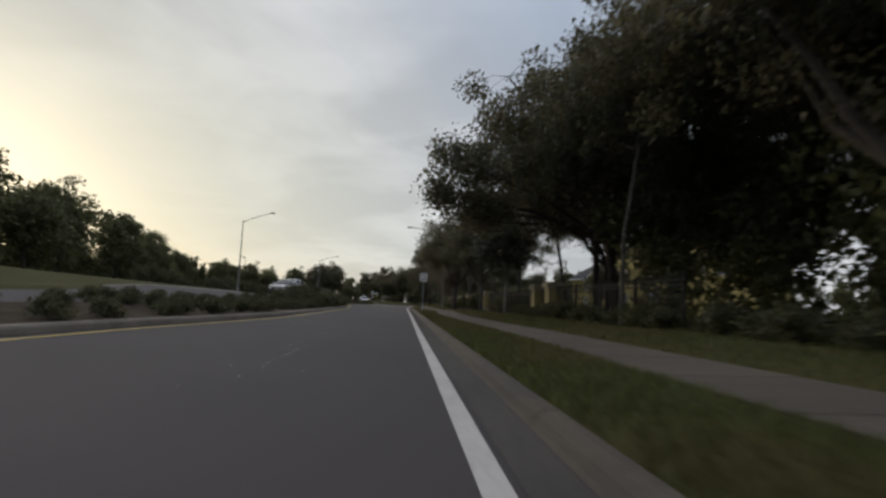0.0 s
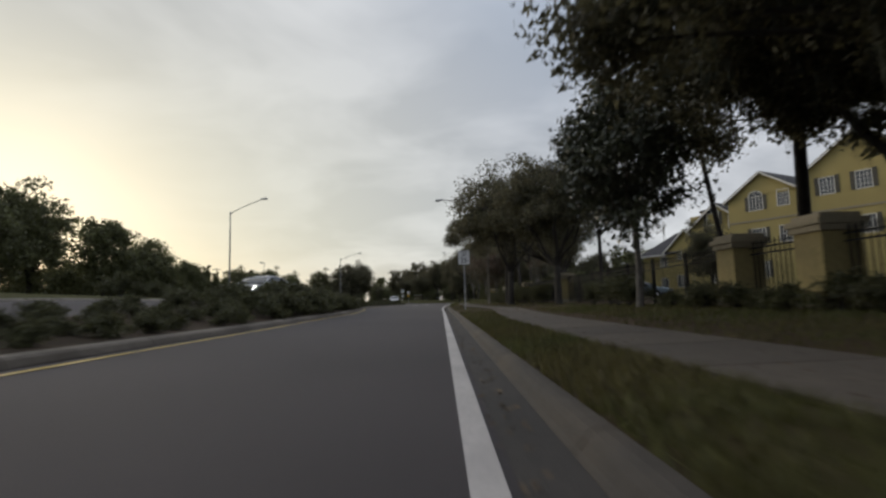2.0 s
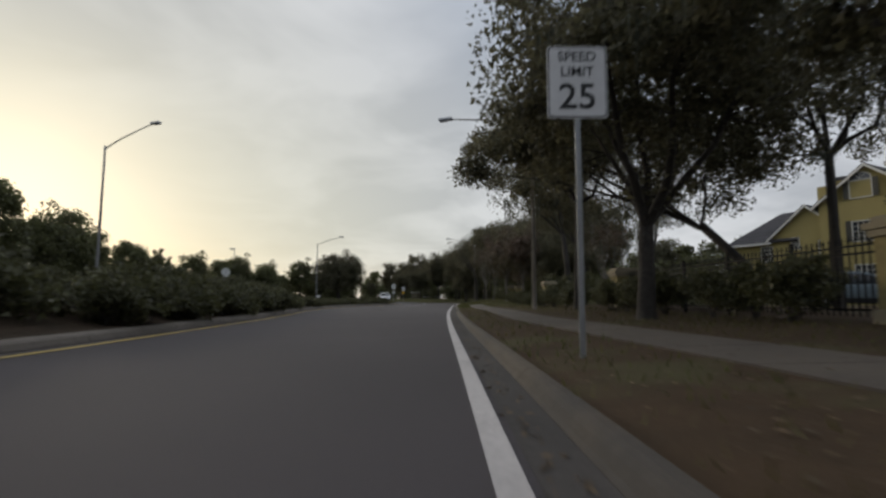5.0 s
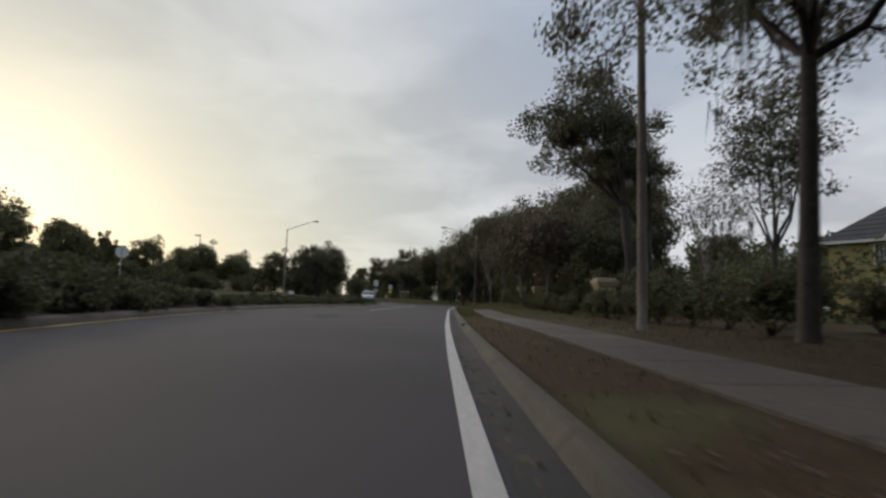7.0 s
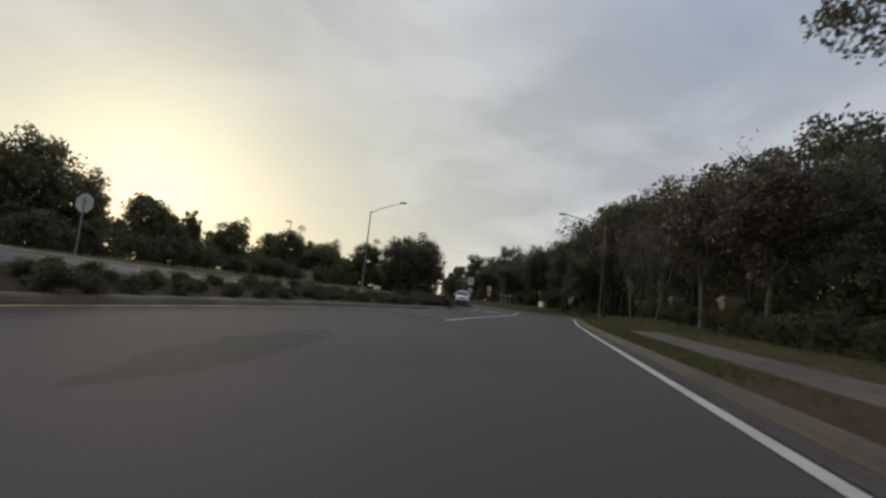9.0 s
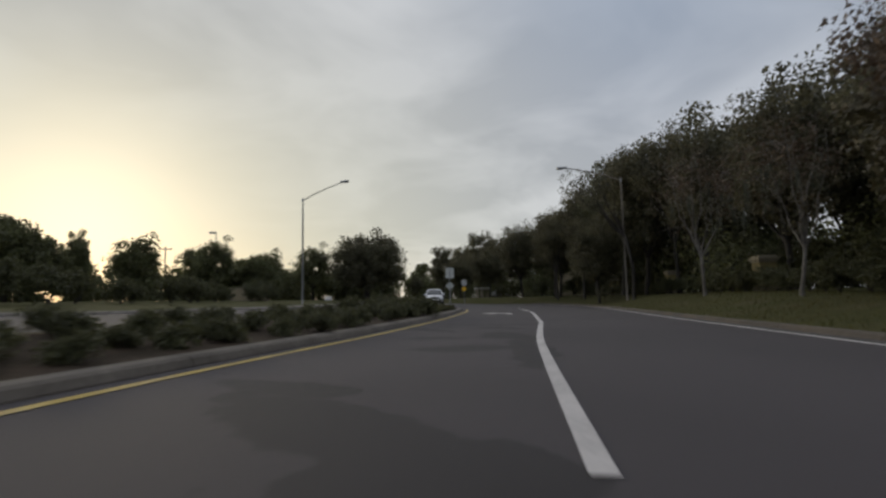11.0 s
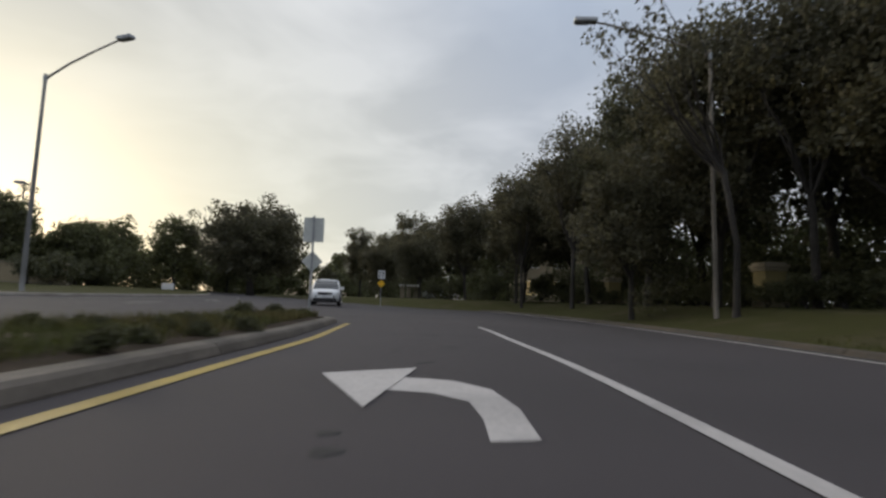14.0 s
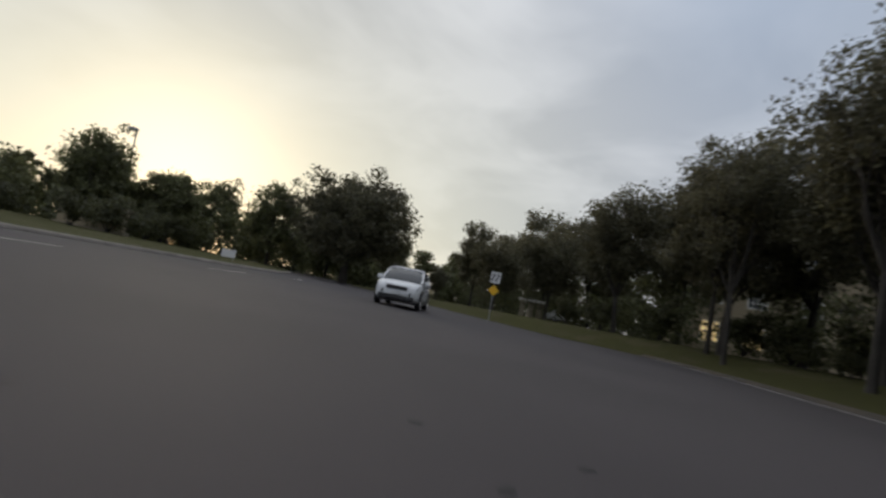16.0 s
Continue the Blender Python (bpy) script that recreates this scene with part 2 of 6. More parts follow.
SIGN_BACK = material("sign_aluminium_back", (0.50, 0.52, 0.50), 0.45, 0.1, 10, 0.8, 0.0, metal=0.35)
SIGN_BLACK = material("sign_black", (0.012, 0.012, 0.012), 0.5, 0.1, 10, 0.8, 0.0)
SIGN_YELLOW = material("sign_yellow", (0.75, 0.42, 0.01), 0.5, 0.06, 10, 0.8, 0.0)
CAR_WHITE = material("white_car_paint", (0.72, 0.73, 0.74), 0.22, 0.02, 5, 0.5, 0.0)
CAR_SILVER = material("silver_car_paint", (0.42, 0.43, 0.44), 0.28, 0.02, 5, 0.5, 0.0, metal=0.5)
CAR_BLUE = material("pale_blue_car_paint", (0.17, 0.22, 0.25), 0.28, 0.02, 5, 0.5, 0.0, metal=0.3)
CAR_GLASS = glass("car_glass", (0.03, 0.035, 0.04), 0.04)
BLACK_PLASTIC = material("black_plastic", (0.02, 0.02, 0.021), 0.5, 0.1, 10, 1, 0.05)
RUBBER = material("tyre_rubber", (0.02, 0.02, 0.02), 0.85, 0.15, 20, 1, 0.1)
ALLOY = material("alloy_rim", (0.5, 0.5, 0.51), 0.3, 0.05, 10, 1, 0.0, metal=0.9)
LAMP_CLEAR = glass("headlamp_glass", (0.22, 0.22, 0.23), 0.1)
LAMP_ON = lit("headlamp_on", (1.0, 0.95, 0.85), 9.0)
# damp and patched places of the turn bay, darker than the asphalt round them: x, y, half length, half width, turn
DAMP = [(-11.4, 81.3, 1.6, 0.48, -36), (-10.8, 80.5, 0.75, 0.5, 10), (-12.6, 82.7, 0.9, 0.3, -20), (-11.2, 88.8, 0.5, 1.15, 4), (-10.75, 90.85, 0.95, 0.16, -14), (-13.2, 93.7, 0.85, 0.17, -20),
        (-11.75, 93.0, 1.4, 0.25, -2), (-11.55, 91.5, 0.65, 0.32, -18), (-12.95, 92.05, 0.42, 0.2, -30), (-12.4, 88.2, 0.6, 0.28, -10), (-13.3, 91.0, 1.5, 0.3, -48), (-11.6, 86.2, 0.9, 0.5, 15), (-9.2, 69.9, 2.5, 0.45, 105), (-10.6, 86.5, 0.35, 2.6, 5)]
an, al = ASPHALT.node_tree.nodes, ASPHALT.node_tree.links
a_co = an.new("ShaderNodeTexCoord")
a_wob = an.new("ShaderNodeTexNoise")
a_wob.inputs["Scale"].default_value, a_wob.inputs["Detail"].default_value, a_wob.inputs["Roughness"].default_value = 1.6, 5.0, 0.55
al.new(a_co.outputs["Object"], a_wob.inputs["Vector"])
a_best = None
for dx, dy, rx, ry, turn in DAMP:
    a_map = an.new("ShaderNodeMapping"); a_map.vector_type = "TEXTURE"
    a_map.inputs["Location"].default_value = (dx, dy, 0)
    a_map.inputs["Rotation"].default_value = (0, 0, radians(turn))
    a_map.inputs["Scale"].default_value = (rx, ry, 4.0)
    al.new(a_co.outputs["Object"], a_map.inputs["Vector"])
    a_len = an.new("ShaderNodeVectorMath"); a_len.operation = "LENGTH"
    al.new(a_map.outputs[0], a_len.inputs[0])
    if a_best is None:
        a_best = a_len.outputs["Value"]
    else:
        a_min = an.new("ShaderNodeMath"); a_min.operation = "MINIMUM"
        al.new(a_best, a_min.inputs[0])
        al.new(a_len.outputs["Value"], a_min.inputs[1])
        a_best = a_min.outputs[0]
a_push = an.new("ShaderNodeMath"); a_push.operation = "MULTIPLY_ADD"
a_push.inputs[1].default_value = 1.7
al.new(a_wob.outputs["Fac"], a_push.inputs[0])
al.new(a_best, a_push.inputs[2])
a_rim = an.new("ShaderNodeMapRange"); a_rim.interpolation_type = "SMOOTHSTEP"
for key, value in (("From Min", 1.76), ("From Max", 1.88), ("To Min", 0.5), ("To Max", 1.0)):
    a_rim.inputs[key].default_value = value
al.new(a_push.outputs[0], a_rim.inputs["Value"])
a_sc = an.new("ShaderNodeVectorMath"); a_sc.operation = "SCALE"
a_sh = an["Principled BSDF"]
al.new(a_sh.inputs["Base Color"].links[0].from_socket, a_sc.inputs[0])
al.new(a_rim.outputs[0], a_sc.inputs["Scale"])
al.new(a_sc.outputs[0], a_sh.inputs["Base Color"])
MUD = material("bark_mulch_and_soil", (0.046, 0.033, 0.023), 0.95, 0.35, 14, 1.4, 0.7, 30, second=(0.030, 0.023, 0.015))
MUD.node_tree.nodes["Principled BSDF"].inputs["Specular IOR Level"].default_value = 0.12

# the ground: mown grass, brown leaf litter along the shaded stretch, soil in the median
LITTER = material("fallen_leaves", (0.11, 0.075, 0.04), 0.85, 0.3, 6, 1, 0, island=0.5)
GROUND = bpy.data.materials.new("ground_grass_and_litter")
GROUND.use_nodes = True
gn, gl = GROUND.node_tree.nodes, GROUND.node_tree.links
g_sh = gn["Principled BSDF"]
g_sh.inputs["Roughness"].default_value = 0.95
g_sh.inputs["Specular IOR Level"].default_value = 0.12
g_co = gn.new("ShaderNodeTexCoord")


def g_noise(scale, detail):
    n = gn.new("ShaderNodeTexNoise")
    n.inputs["Scale"].default_value, n.inputs["Detail"].default_value = scale, detail
    gl.new(g_co.outputs["Object"], n.inputs["Vector"])
    return n


def g_mix(fac, a, b):
    n = gn.new("ShaderNodeMix"); n.data_type = "RGBA"
    gl.new(fac, n.inputs["Factor"])
    for key, v in (("A", a), ("B", b)):
        if isinstance(v, tuple):
            n.inputs[key].default_value = (*v, 1)
        else:
            gl.new(v, n.inputs[key])
    return n.outputs["Result"]


def g_band(socket, lo, hi):
    n = gn.new("ShaderNodeMapRange"); n.interpolation_type = "SMOOTHSTEP"
    n.inputs["From Min"].default_value, n.inputs["From Max"].default_value = lo, hi
    gl.new(socket, n.inputs["Value"])
    return n.outputs[0]


def g_math(op, a, b):
    n = gn.new("ShaderNodeMath"); n.operation = op
    for k, v in enumerate((a, b)):
        if isinstance(v, float):
            n.inputs[k].default_value = v
        else:
            gl.new(v, n.inputs[k])
    return n.outputs[0]


g_sep = gn.new("ShaderNodeSeparateXYZ")
gl.new(g_co.outputs["Object"], g_sep.inputs[0])
g_wob = g_math("MULTIPLY", g_noise(0.25, 3).outputs["Fac"], 14.0)
g_y = g_math("ADD", g_sep.outputs["Y"], g_wob)
g_lit = g_math("MULTIPLY", g_band(g_y, 16.0, 28.0), g_math("SUBTRACT", 1.0, g_band(g_y, 74.0, 88.0)))
g_right = g_band(g_sep.outputs["X"], -9.0, -7.0)
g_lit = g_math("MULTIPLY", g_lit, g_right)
green = g_mix(g_noise(2.2, 6).outputs["Fac"], (0.058, 0.060, 0.018), (0.046, 0.043, 0.018))
brown = g_mix(g_noise(3.0, 6).outputs["Fac"], (0.072, 0.047, 0.028), (0.042, 0.030, 0.019))
g_col = g_mix(g_lit, green, brown)
g_col = g_mix(g_band(g_noise(0.5, 4).outputs["Fac"], 0.52, 0.68), g_col, (0.070, 0.062, 0.032))
gl.new(g_col, g_sh.inputs["Base Color"])
g_b = gn.new("ShaderNodeBump")
g_b.inputs["Strength"].default_value, g_b.inputs["Distance"].default_value = 0.7, 0.04
gl.new(g_noise(24, 5).outputs["Fac"], g_b.inputs["Height"])
gl.new(g_b.outputs[0], g_sh.inputs["Normal"])


# ---- building helpers ----
def smooth01(v):
    v = max(0.0, min(1.0, v))
    return v * v * (3 - 2 * v)


def raw(name, verts, faces, mat, parent=None, smooth=False):
    me = bpy.data.meshes.new(name)
    me.from_pydata([tuple(v) for v in verts], [], [tuple(f) for f in faces])
    if smooth:
        me.polygons.foreach_set("use_smooth", [True] * len(me.polygons))
    me.materials.append(mat)
    ob = new(name, me)
    ob.parent = parent
    return ob


def part(name, bm, mat, parent=None, label="", smooth=False):
    me = bpy.data.meshes.new(name)
    if smooth:
        for f in bm.faces:
            f.smooth = True
    bm.normal_update()
    bm.to_mesh(me)
    bm.free()
    me.materials.append(mat)
    ob = new(name, me)
    ob.parent = parent
    return tagged(ob, label)


def base(name, at, label, category, group="", turn=0.0):
    ob = new(name)
    ob.empty_display_size = 0.2
    ob.matrix_world = pose(*at, 0, 0, turn)
    return tagged(ob, label, category, group)


def box(bm, x0, x1, y0, y1, z0, z1, bevel=0.0):
    got = bmesh.ops.create_cube(bm, size=1.0, matrix=Matrix.Translation(((x0 + x1) / 2, (y0 + y1) / 2, (z0 + z1) / 2)) @ Matrix.Diagonal((abs(x1 - x0), abs(y1 - y0), abs(z1 - z0), 1)))
    if bevel:
        edges = list({e for v in got["verts"] for e in v.link_edges})
        bmesh.ops.bevel(bm, geom=edges, offset=bevel, segments=2, profile=0.7, affect="EDGES")
    return bm


def boxed(*a, **k):
    return box(bmesh.new(), *a, **k)


def tube(bm, points, radii, sides=8):
    """A tapered tube through points."""
    rings = []
    n = len(points)
    for i, p in enumerate(points):
        p = Vector(p)
        d = (Vector(points[min(i + 1, n - 1)]) - Vector(points[max(i - 1, 0)])).normalized()
        u = d.cross(Vector((0, 0, 1)) if abs(d.z) < 0.95 else Vector((1, 0, 0))).normalized()
        v = d.cross(u)
        rings.append([bm.verts.new(p + radii[i] * (math.cos(a) * u + math.sin(a) * v)) for a in (2 * math.pi * k / sides for k in range(sides))])
    for a, b in zip(rings, rings[1:]):
        for k in range(sides):
            bm.faces.new((a[k], a[(k + 1) % sides], b[(k + 1) % sides], b[k]))
    bm.faces.new(rings[0]), bm.faces.new(rings[-1])
    return bm


def prism(bm, outline, z0, z1):
    """An upright slab over an outline in x and y."""
    low = [bm.verts.new((x, y, z0)) for x, y in outline]
    top = [bm.verts.new((x, y, z1)) for x, y in outline]
    bm.faces.new(low[::-1]), bm.faces.new(top)
    n = len(outline)
    for i in range(n):
        bm.faces.new((low[i], low[(i + 1) % n], top[(i + 1) % n], top[i]))
    return bm


# ---- the plan: the right edge line, the median kerb, the far carriageway, as curves along y ----
EDGE = [(-80, 10.5), (-30, 4.94), (2, 1.73), (14, 0.52), (27, -0.78), (42, -2.29), (50, -3.12), (57, -3.79), (62, -4.22), (67, -4.62), (74, -5.12), (85, -5.90), (95, -6.50), (108, -6.95), (116, -7.55), (122, -8.35), (129, -9.7), (134, -10.9), (138, -12.6), (142, -16.6), (147, -24), (153, -31), (165, -43), (190, -66)]
KERB = [(-80, 2.0), (-30, -1.6), (8, -4.4), (14, -4.5), (18.5, -4.7), (22.5, -5.2), (30, -6.1), (35, -6.85), (42.5, -7.75), (48, -8.7), (56, -10.3), (66, -12.8), (74, -14.0), (82, -14.5), (90, -14.35), (98, -14.55), (105, -15.05), (107.5, -15.24), (110, -15.6), (113, -16.05)]
WEST = [(-80, -12), (-30, -14), (14, -17.5), (40, -21), (70, -27.5), (100, -29), (118, -30), (128, -31.5), (138, -34), (147, -38), (153, -42), (165, -52), (190, -76)]
EAST = [(-80, -1.5), (-30, -4.5), (14, -8.4), (40, -11.2), (56, -13.6), (70, -16.0), (82, -17.4), (98, -17.8), (108, -17.8), (113, -17.6)]


def along(curve, y):
    """The curve's x at y, eased between its points."""
    ys, xs = [c[0] for c in curve], [c[1] for c in curve]
    if y <= ys[0]:
        return xs[0]
    if y >= ys[-1]:
        return xs[-1]
    i = max(k for k in range(len(ys)) if ys[k] <= y)
    i = min(i, len(ys) - 2)

    def slope(k):
        if k == 0 or k == len(ys) - 1:
            k0, k1 = max(k - 1, 0), min(k + 1, len(ys) - 1)
        else:
            k0, k1 = k - 1, k + 1
        return (xs[k1] - xs[k0]) / (ys[k1] - ys[k0])
    h = ys[i + 1] - ys[i]
    u = (y - ys[i]) / h
    return (2 * u**3 - 3 * u**2 + 1) * xs[i] + (u**3 - 2 * u**2 + u) * h * slope(i) + (-2 * u**3 + 3 * u**2) * xs[i + 1] + (u**3 - u**2) * h * slope(i + 1)


edge = lambda y: along(EDGE, y)
kerb = lambda y: along(KERB, y)
west = lambda y: along(WEST, y)
east = lambda y: along(EAST, y)


def right_ground(o, y):
    """Height of the verge at o metres right of the edge line."""
    rise = smooth01((y - 80) / 25) * 0.5 * smooth01((o - 0.9) / 4.0)
    return 0.10 + 0.032 * max(0.0, min(o, 9) - 0.8) + rise


def left_ground(d, y):
    """Height at d metres left of the median kerb."""
    bank = (0.2 + 0.8 * smooth01((y - 22) / 16)) * (1 - smooth01((y - 62) / 40))
    lawn = 0.032 * (1 - smooth01((y - 45) / 40)) * max(0.0, min(d, 48) - 14)
    return 0.14 + bank * 0.72 * smooth01((d - 0.6) / 3.2) + 0.030 * min(max(0.0, d - 1), 40) + 0.012 * max(0.0, min(d, 120) - 30) * bank + lawn


def height(x, y):
    o = x - edge(y)
    if o > 0.7:
        return right_ground(o, y)
    if y > 113 and x < -12:
        return 0.02 + left_ground(max(0.0, -17.0 - x), y) - 0.14
    d = kerb(y) - x
    return left_ground(d, y) if d > 0 else 0.0


SPLIT = [(113, -16.0), (118, -17.5), (125, -19.5), (132, -22), (138, -25), (144, -31), (153, -37), (165, -48), (190, -71)]


def far_z(x, y):
    if y <= 113:
        return left_ground(kerb(y) - x, y) - 0.14
    return 0.03 * min(40.0, max(0.0, -17.0 - x))


def road_z(x, y):
    return far_z(x, y) if y > 113 else 0.0


def steps(a, b, step):
    n = max(1, round((b - a) / step))
    return [a + (b - a) * i / n for i in range(n + 1)]


def strip(name, ys, left, right, columns, z, mat, lift=0.0):
    """A sheet between two curves along y, at the height z(x, y)."""
    verts, faces = [], []
    for y in ys:
        a, b = left(y), right(y)
        for k in range(columns + 1):
            x = a + (b - a) * k / columns
            verts.append((x, y, z(x, y) + lift))
    w = columns + 1
    for i in range(len(ys) - 1):
        for k in range(columns):
            faces.append((i * w + k, i * w + k + 1, (i + 1) * w + k + 1, (i + 1) * w + k))
    return raw(name, verts, faces, mat)


# ---- ground and roads ----
road_ys = steps(-80, 113, 1.0) + steps(113, 190, 1.0)[1:]
road = strip("road_main", road_ys, lambda y: kerb(y) - 0.02 if y <= 113 else along(SPLIT, y), lambda y: edge(y) + 0.42, 8, road_z, ASPHALT)
tagged(road, "grey asphalt road with worn lane markings", "road", kind="structure")
far_road = strip("road_far_carriageway", road_ys, west, lambda y: east(y) if y <= 113 else along(SPLIT, y), 8, far_z, ASPHALT)
tagged(far_road, "grey asphalt carriageway beyond the planted median", "road", kind="structure")
gap_road = strip("road_median_gap", steps(112.2, 114.4, 0.55), lambda y: -18.2, lambda y: -15.5, 3, lambda x, y: -0.004, ASPHALT)
tagged(gap_road, "asphalt round the median nose", "road", kind="structure")


def ground_row(y):
    row = []
    w = west(y)
    for d in (900, 400, 200, 120, 80, 55, 38, 26, 17, 11, 7, 4, 2, 0.9, 0.32):
        x = w - d
        row.append((x, left_ground(kerb(min(y, 113)) - x, y) + 0.02 if y <= 113 else 0.16 + 0.03 * min(40.0, max(0.0, -17 - x))))
    if y <= 112.4:
        e, k = east(y), kerb(y)
        row += [(w + 0.2, far_z(w, y) - 0.12), (e - 0.2, far_z(e, y) - 0.12)]
        for u in (0.0, 0.2, 0.4, 0.6, 0.8, 1.0):
            x = e + 0.15 + (k - 0.25 - e - 0.15) * u
            row.append((x, left_ground(k - x, y) - 0.02))
        row.append((k - 0.12, -0.15))
    else:
        e, k = east(112.4), kerb(112.4)
        blend = smooth01((y - 114.5) / 30.0)
        old = [w + 0.2, e - 0.2] + [e + 0.15 + (k - 0.4 - e) * u for u in (0.0, 0.2, 0.4, 0.6, 0.8, 1.0)] + [k - 0.12]
        for x, u in zip(old, (0.01, 0.1, 0.2, 0.3, 0.4, 0.5, 0.6, 0.7, 0.9)):
            x += (w + (edge(y) - w) * u - x) * blend
            row.append((x, far_z(x, max(y, 113.1)) - 0.14))
    e = edge(y)
    row.append((e + 0.3, -0.15))
    for o in (0.72, 0.95, 1.4, 2.0, 3.0, 4.0, 5.5, 7.0, 9.0, 12, 16, 24, 40, 70, 140, 400, 900):
        row.append((e + o, right_ground(o, y) - (0.03 if o < 0.9 else 0)))
    return row


g_ys = [-900, -300, -140] + steps(-80, 190, 2.0) + [215, 260, 350, 600, 1200]
g_ys = sorted(set(g_ys) | {112.4, 112.5})
g_rows = [ground_row(y) for y in g_ys]
g_verts, g_faces = [], []
for y, row in zip(g_ys, g_rows):
    for x, z in row:
        g_verts.append((x, y, z + 0.02 * noise.noise((x * 0.3, y * 0.3, 0))))
gw = len(g_rows[0])
for i in range(len(g_rows) - 1):
    for k in range(gw - 1):
        g_faces.append((i * gw + k, i * gw + k + 1, (i + 1) * gw + k + 1, (i + 1) * gw + k))
ground = raw("ground", g_verts, g_faces, GROUND, smooth=True)
tagged(ground, "rough mown grass with brown leaf litter", "ground", kind="structure")

median_bed = strip("median_bed", steps(-20, 112.4, 1.2), lambda y: east(y) + 0.3, lambda y: kerb(y) - 0.285, 8, lambda x, y: left_ground(kerb(y) - x, y) + (0.07 + 0.03 * noise.noise((x * 1.3, y * 1.3, 4))) * math.sin(math.pi * max(0.0, min(1.0, (x - east(y) - 0.3) / (kerb(y) - east(y) - 0.7)))), MUD, -0.002)
tagged(median_bed, "dark brown soil of the planted median", "soil", kind="structure")

# ---- road markings ----
def line(name, curve, off0, off1, y0, y1, mat, label, step=1.0):
    ob = strip(name, steps(y0, y1, step), lambda y: curve(y) + off0, lambda y: curve(y) + off1, 1, road_z, mat, 0.008)
    return tagged(ob, label, "road marking", kind="structure")


line("edge_line", edge, 0.0, 0.13, -40, 137, WHITE_PAINT, "worn solid white edge line on the asphalt")
line("median_line", kerb, 0.28, 0.42, -40, 76, YELLOW_PAINT, "faded yellow line along the median kerb")
line("median_line_turn_bay", kerb, 0.30, 0.45, 76, 112.9, YELLOW_PAINT, "yellow line along the median kerb of the turn bay")
LANE = [(80.75, -10.08), (84.6, -10.30), (88, -10.45), (94.3, -10.52), (96, -10.62), (101.2, -10.88), (105, -11.15), (109, -11.65), (111.5, -11.95), (113.1, -12.20)]
line("lane_line", lambda y: along(LANE, y), -0.065, 0.065, 80.75, 113.1, WHITE_PAINT, "thick solid white lane line of the turn bay", 0.5)
for y0 in (100, 109, 118, 127, 136):
    line("far_lane_dash", lambda y: (east(min(y, 113)) if y <= 113 else along(SPLIT, y)) * 0.35 + west(y) * 0.65, -0.05, 0.05, y0, y0 + 3.0, WHITE_PAINT, "white lane dash on the far carriageway")
for ob in scene.objects:
    if ob.name.startswith("far_lane_dash"):
        for v in ob.data.vertices:
            v.co.z = far_z(v.co.x, v.co.y) + 0.006
# turn arrow: stem from the right, bent to the left, with a wide head
arrow_bm = bmesh.new()
stem_l = [(-12.14, 101.97), (-12.17, 102.43), (-12.26, 102.93), (-12.52, 103.18), (-12.70, 103.22), (-12.94, 103.26)]
stem_r = [(-11.89, 102.05), (-11.94, 102.78), (-12.10, 103.45), (-12.40, 103.80), (-12.60, 103.86), (-12.84, 103.88)]
rails = [[arrow_bm.verts.new((x, y, 0.006)) for x, y in s] for s in (stem_l, stem_r)]
for i in range(5):
    arrow_bm.faces.new((rails[0][i], rails[1][i], rails[1][i + 1], rails[0][i + 1]))
head = [arrow_bm.verts.new((x, y, 0.011)) for x, y in ((-12.90, 102.60), (-12.80, 104.50), (-13.57, 103.92))]
tip = arrow_bm.faces.new((head[0], head[1], head[2]))
tagged(part("turn_arrow", arrow_bm, WHITE_PAINT), "white left-turn arrow painted on the asphalt", "road marking", kind="structure")


# dark spots, leaves and scraps lying flat on the asphalt
def spot(cx, cy, rx, ry, turn, seed):
    n = 14
    top, low = [], []
    for k in range(n):
        a = 2 * math.pi * k / n
        r = 1 + 0.5 * noise.noise((math.cos(a) * 1.3 + seed, math.sin(a) * 1.3, seed * 0.7))
        p = Matrix.Rotation(radians(turn), 2) @ Vector((rx * r * math.cos(a), ry * r * math.sin(a)))
        top.append((cx + p.x * 0.8, cy + p.y * 0.8, 0.005))
        low.append((cx + p.x, cy + p.y, 0.0005))
    faces = [tuple(range(n))] + [(k, n + k, n + (k + 1) % n, (k + 1) % n) for k in range(n)]
    return tagged(raw("dark_spot", top + low, faces, ASPHALT_DARK), "small dark spot on the asphalt", "stain", kind="structure")


for i, (cx, cy, rx, ry, turn) in enumerate(((-12.4, 94.6, 0.14, 0.08, 0), (-12.7, 96.8, 0.1, 0.06, 10), (-12.86, 101.7, 0.085, 0.08, 0), (-12.94, 102.0, 0.07, 0.05, 30), (-12.6, 107.0, 0.16, 0.1, 0), (-13.1, 109.3, 0.18, 0.07, 20), (-14.93, 115.16, 0.06, 0.035, 0), (-14.02, 115.16, 0.06, 0.035, 40), (-14.31, 114.52, 0.06, 0.035, 80), (-13.68, 111.55, 0.06, 0.035, 30), (-13.46, 111.41, 0.06, 0.035, 70), (-14.36, 111.53, 0.06, 0.035, 20), (-13.85, 109.47, 0.06, 0.035, 60), (-13.28, 106.12, 0.06, 0.035, 10), (-12.77, 104.98, 0.13, 0.05, 50))):
    spot(cx, cy, rx, ry, turn, i * 3.7 + 1.3)


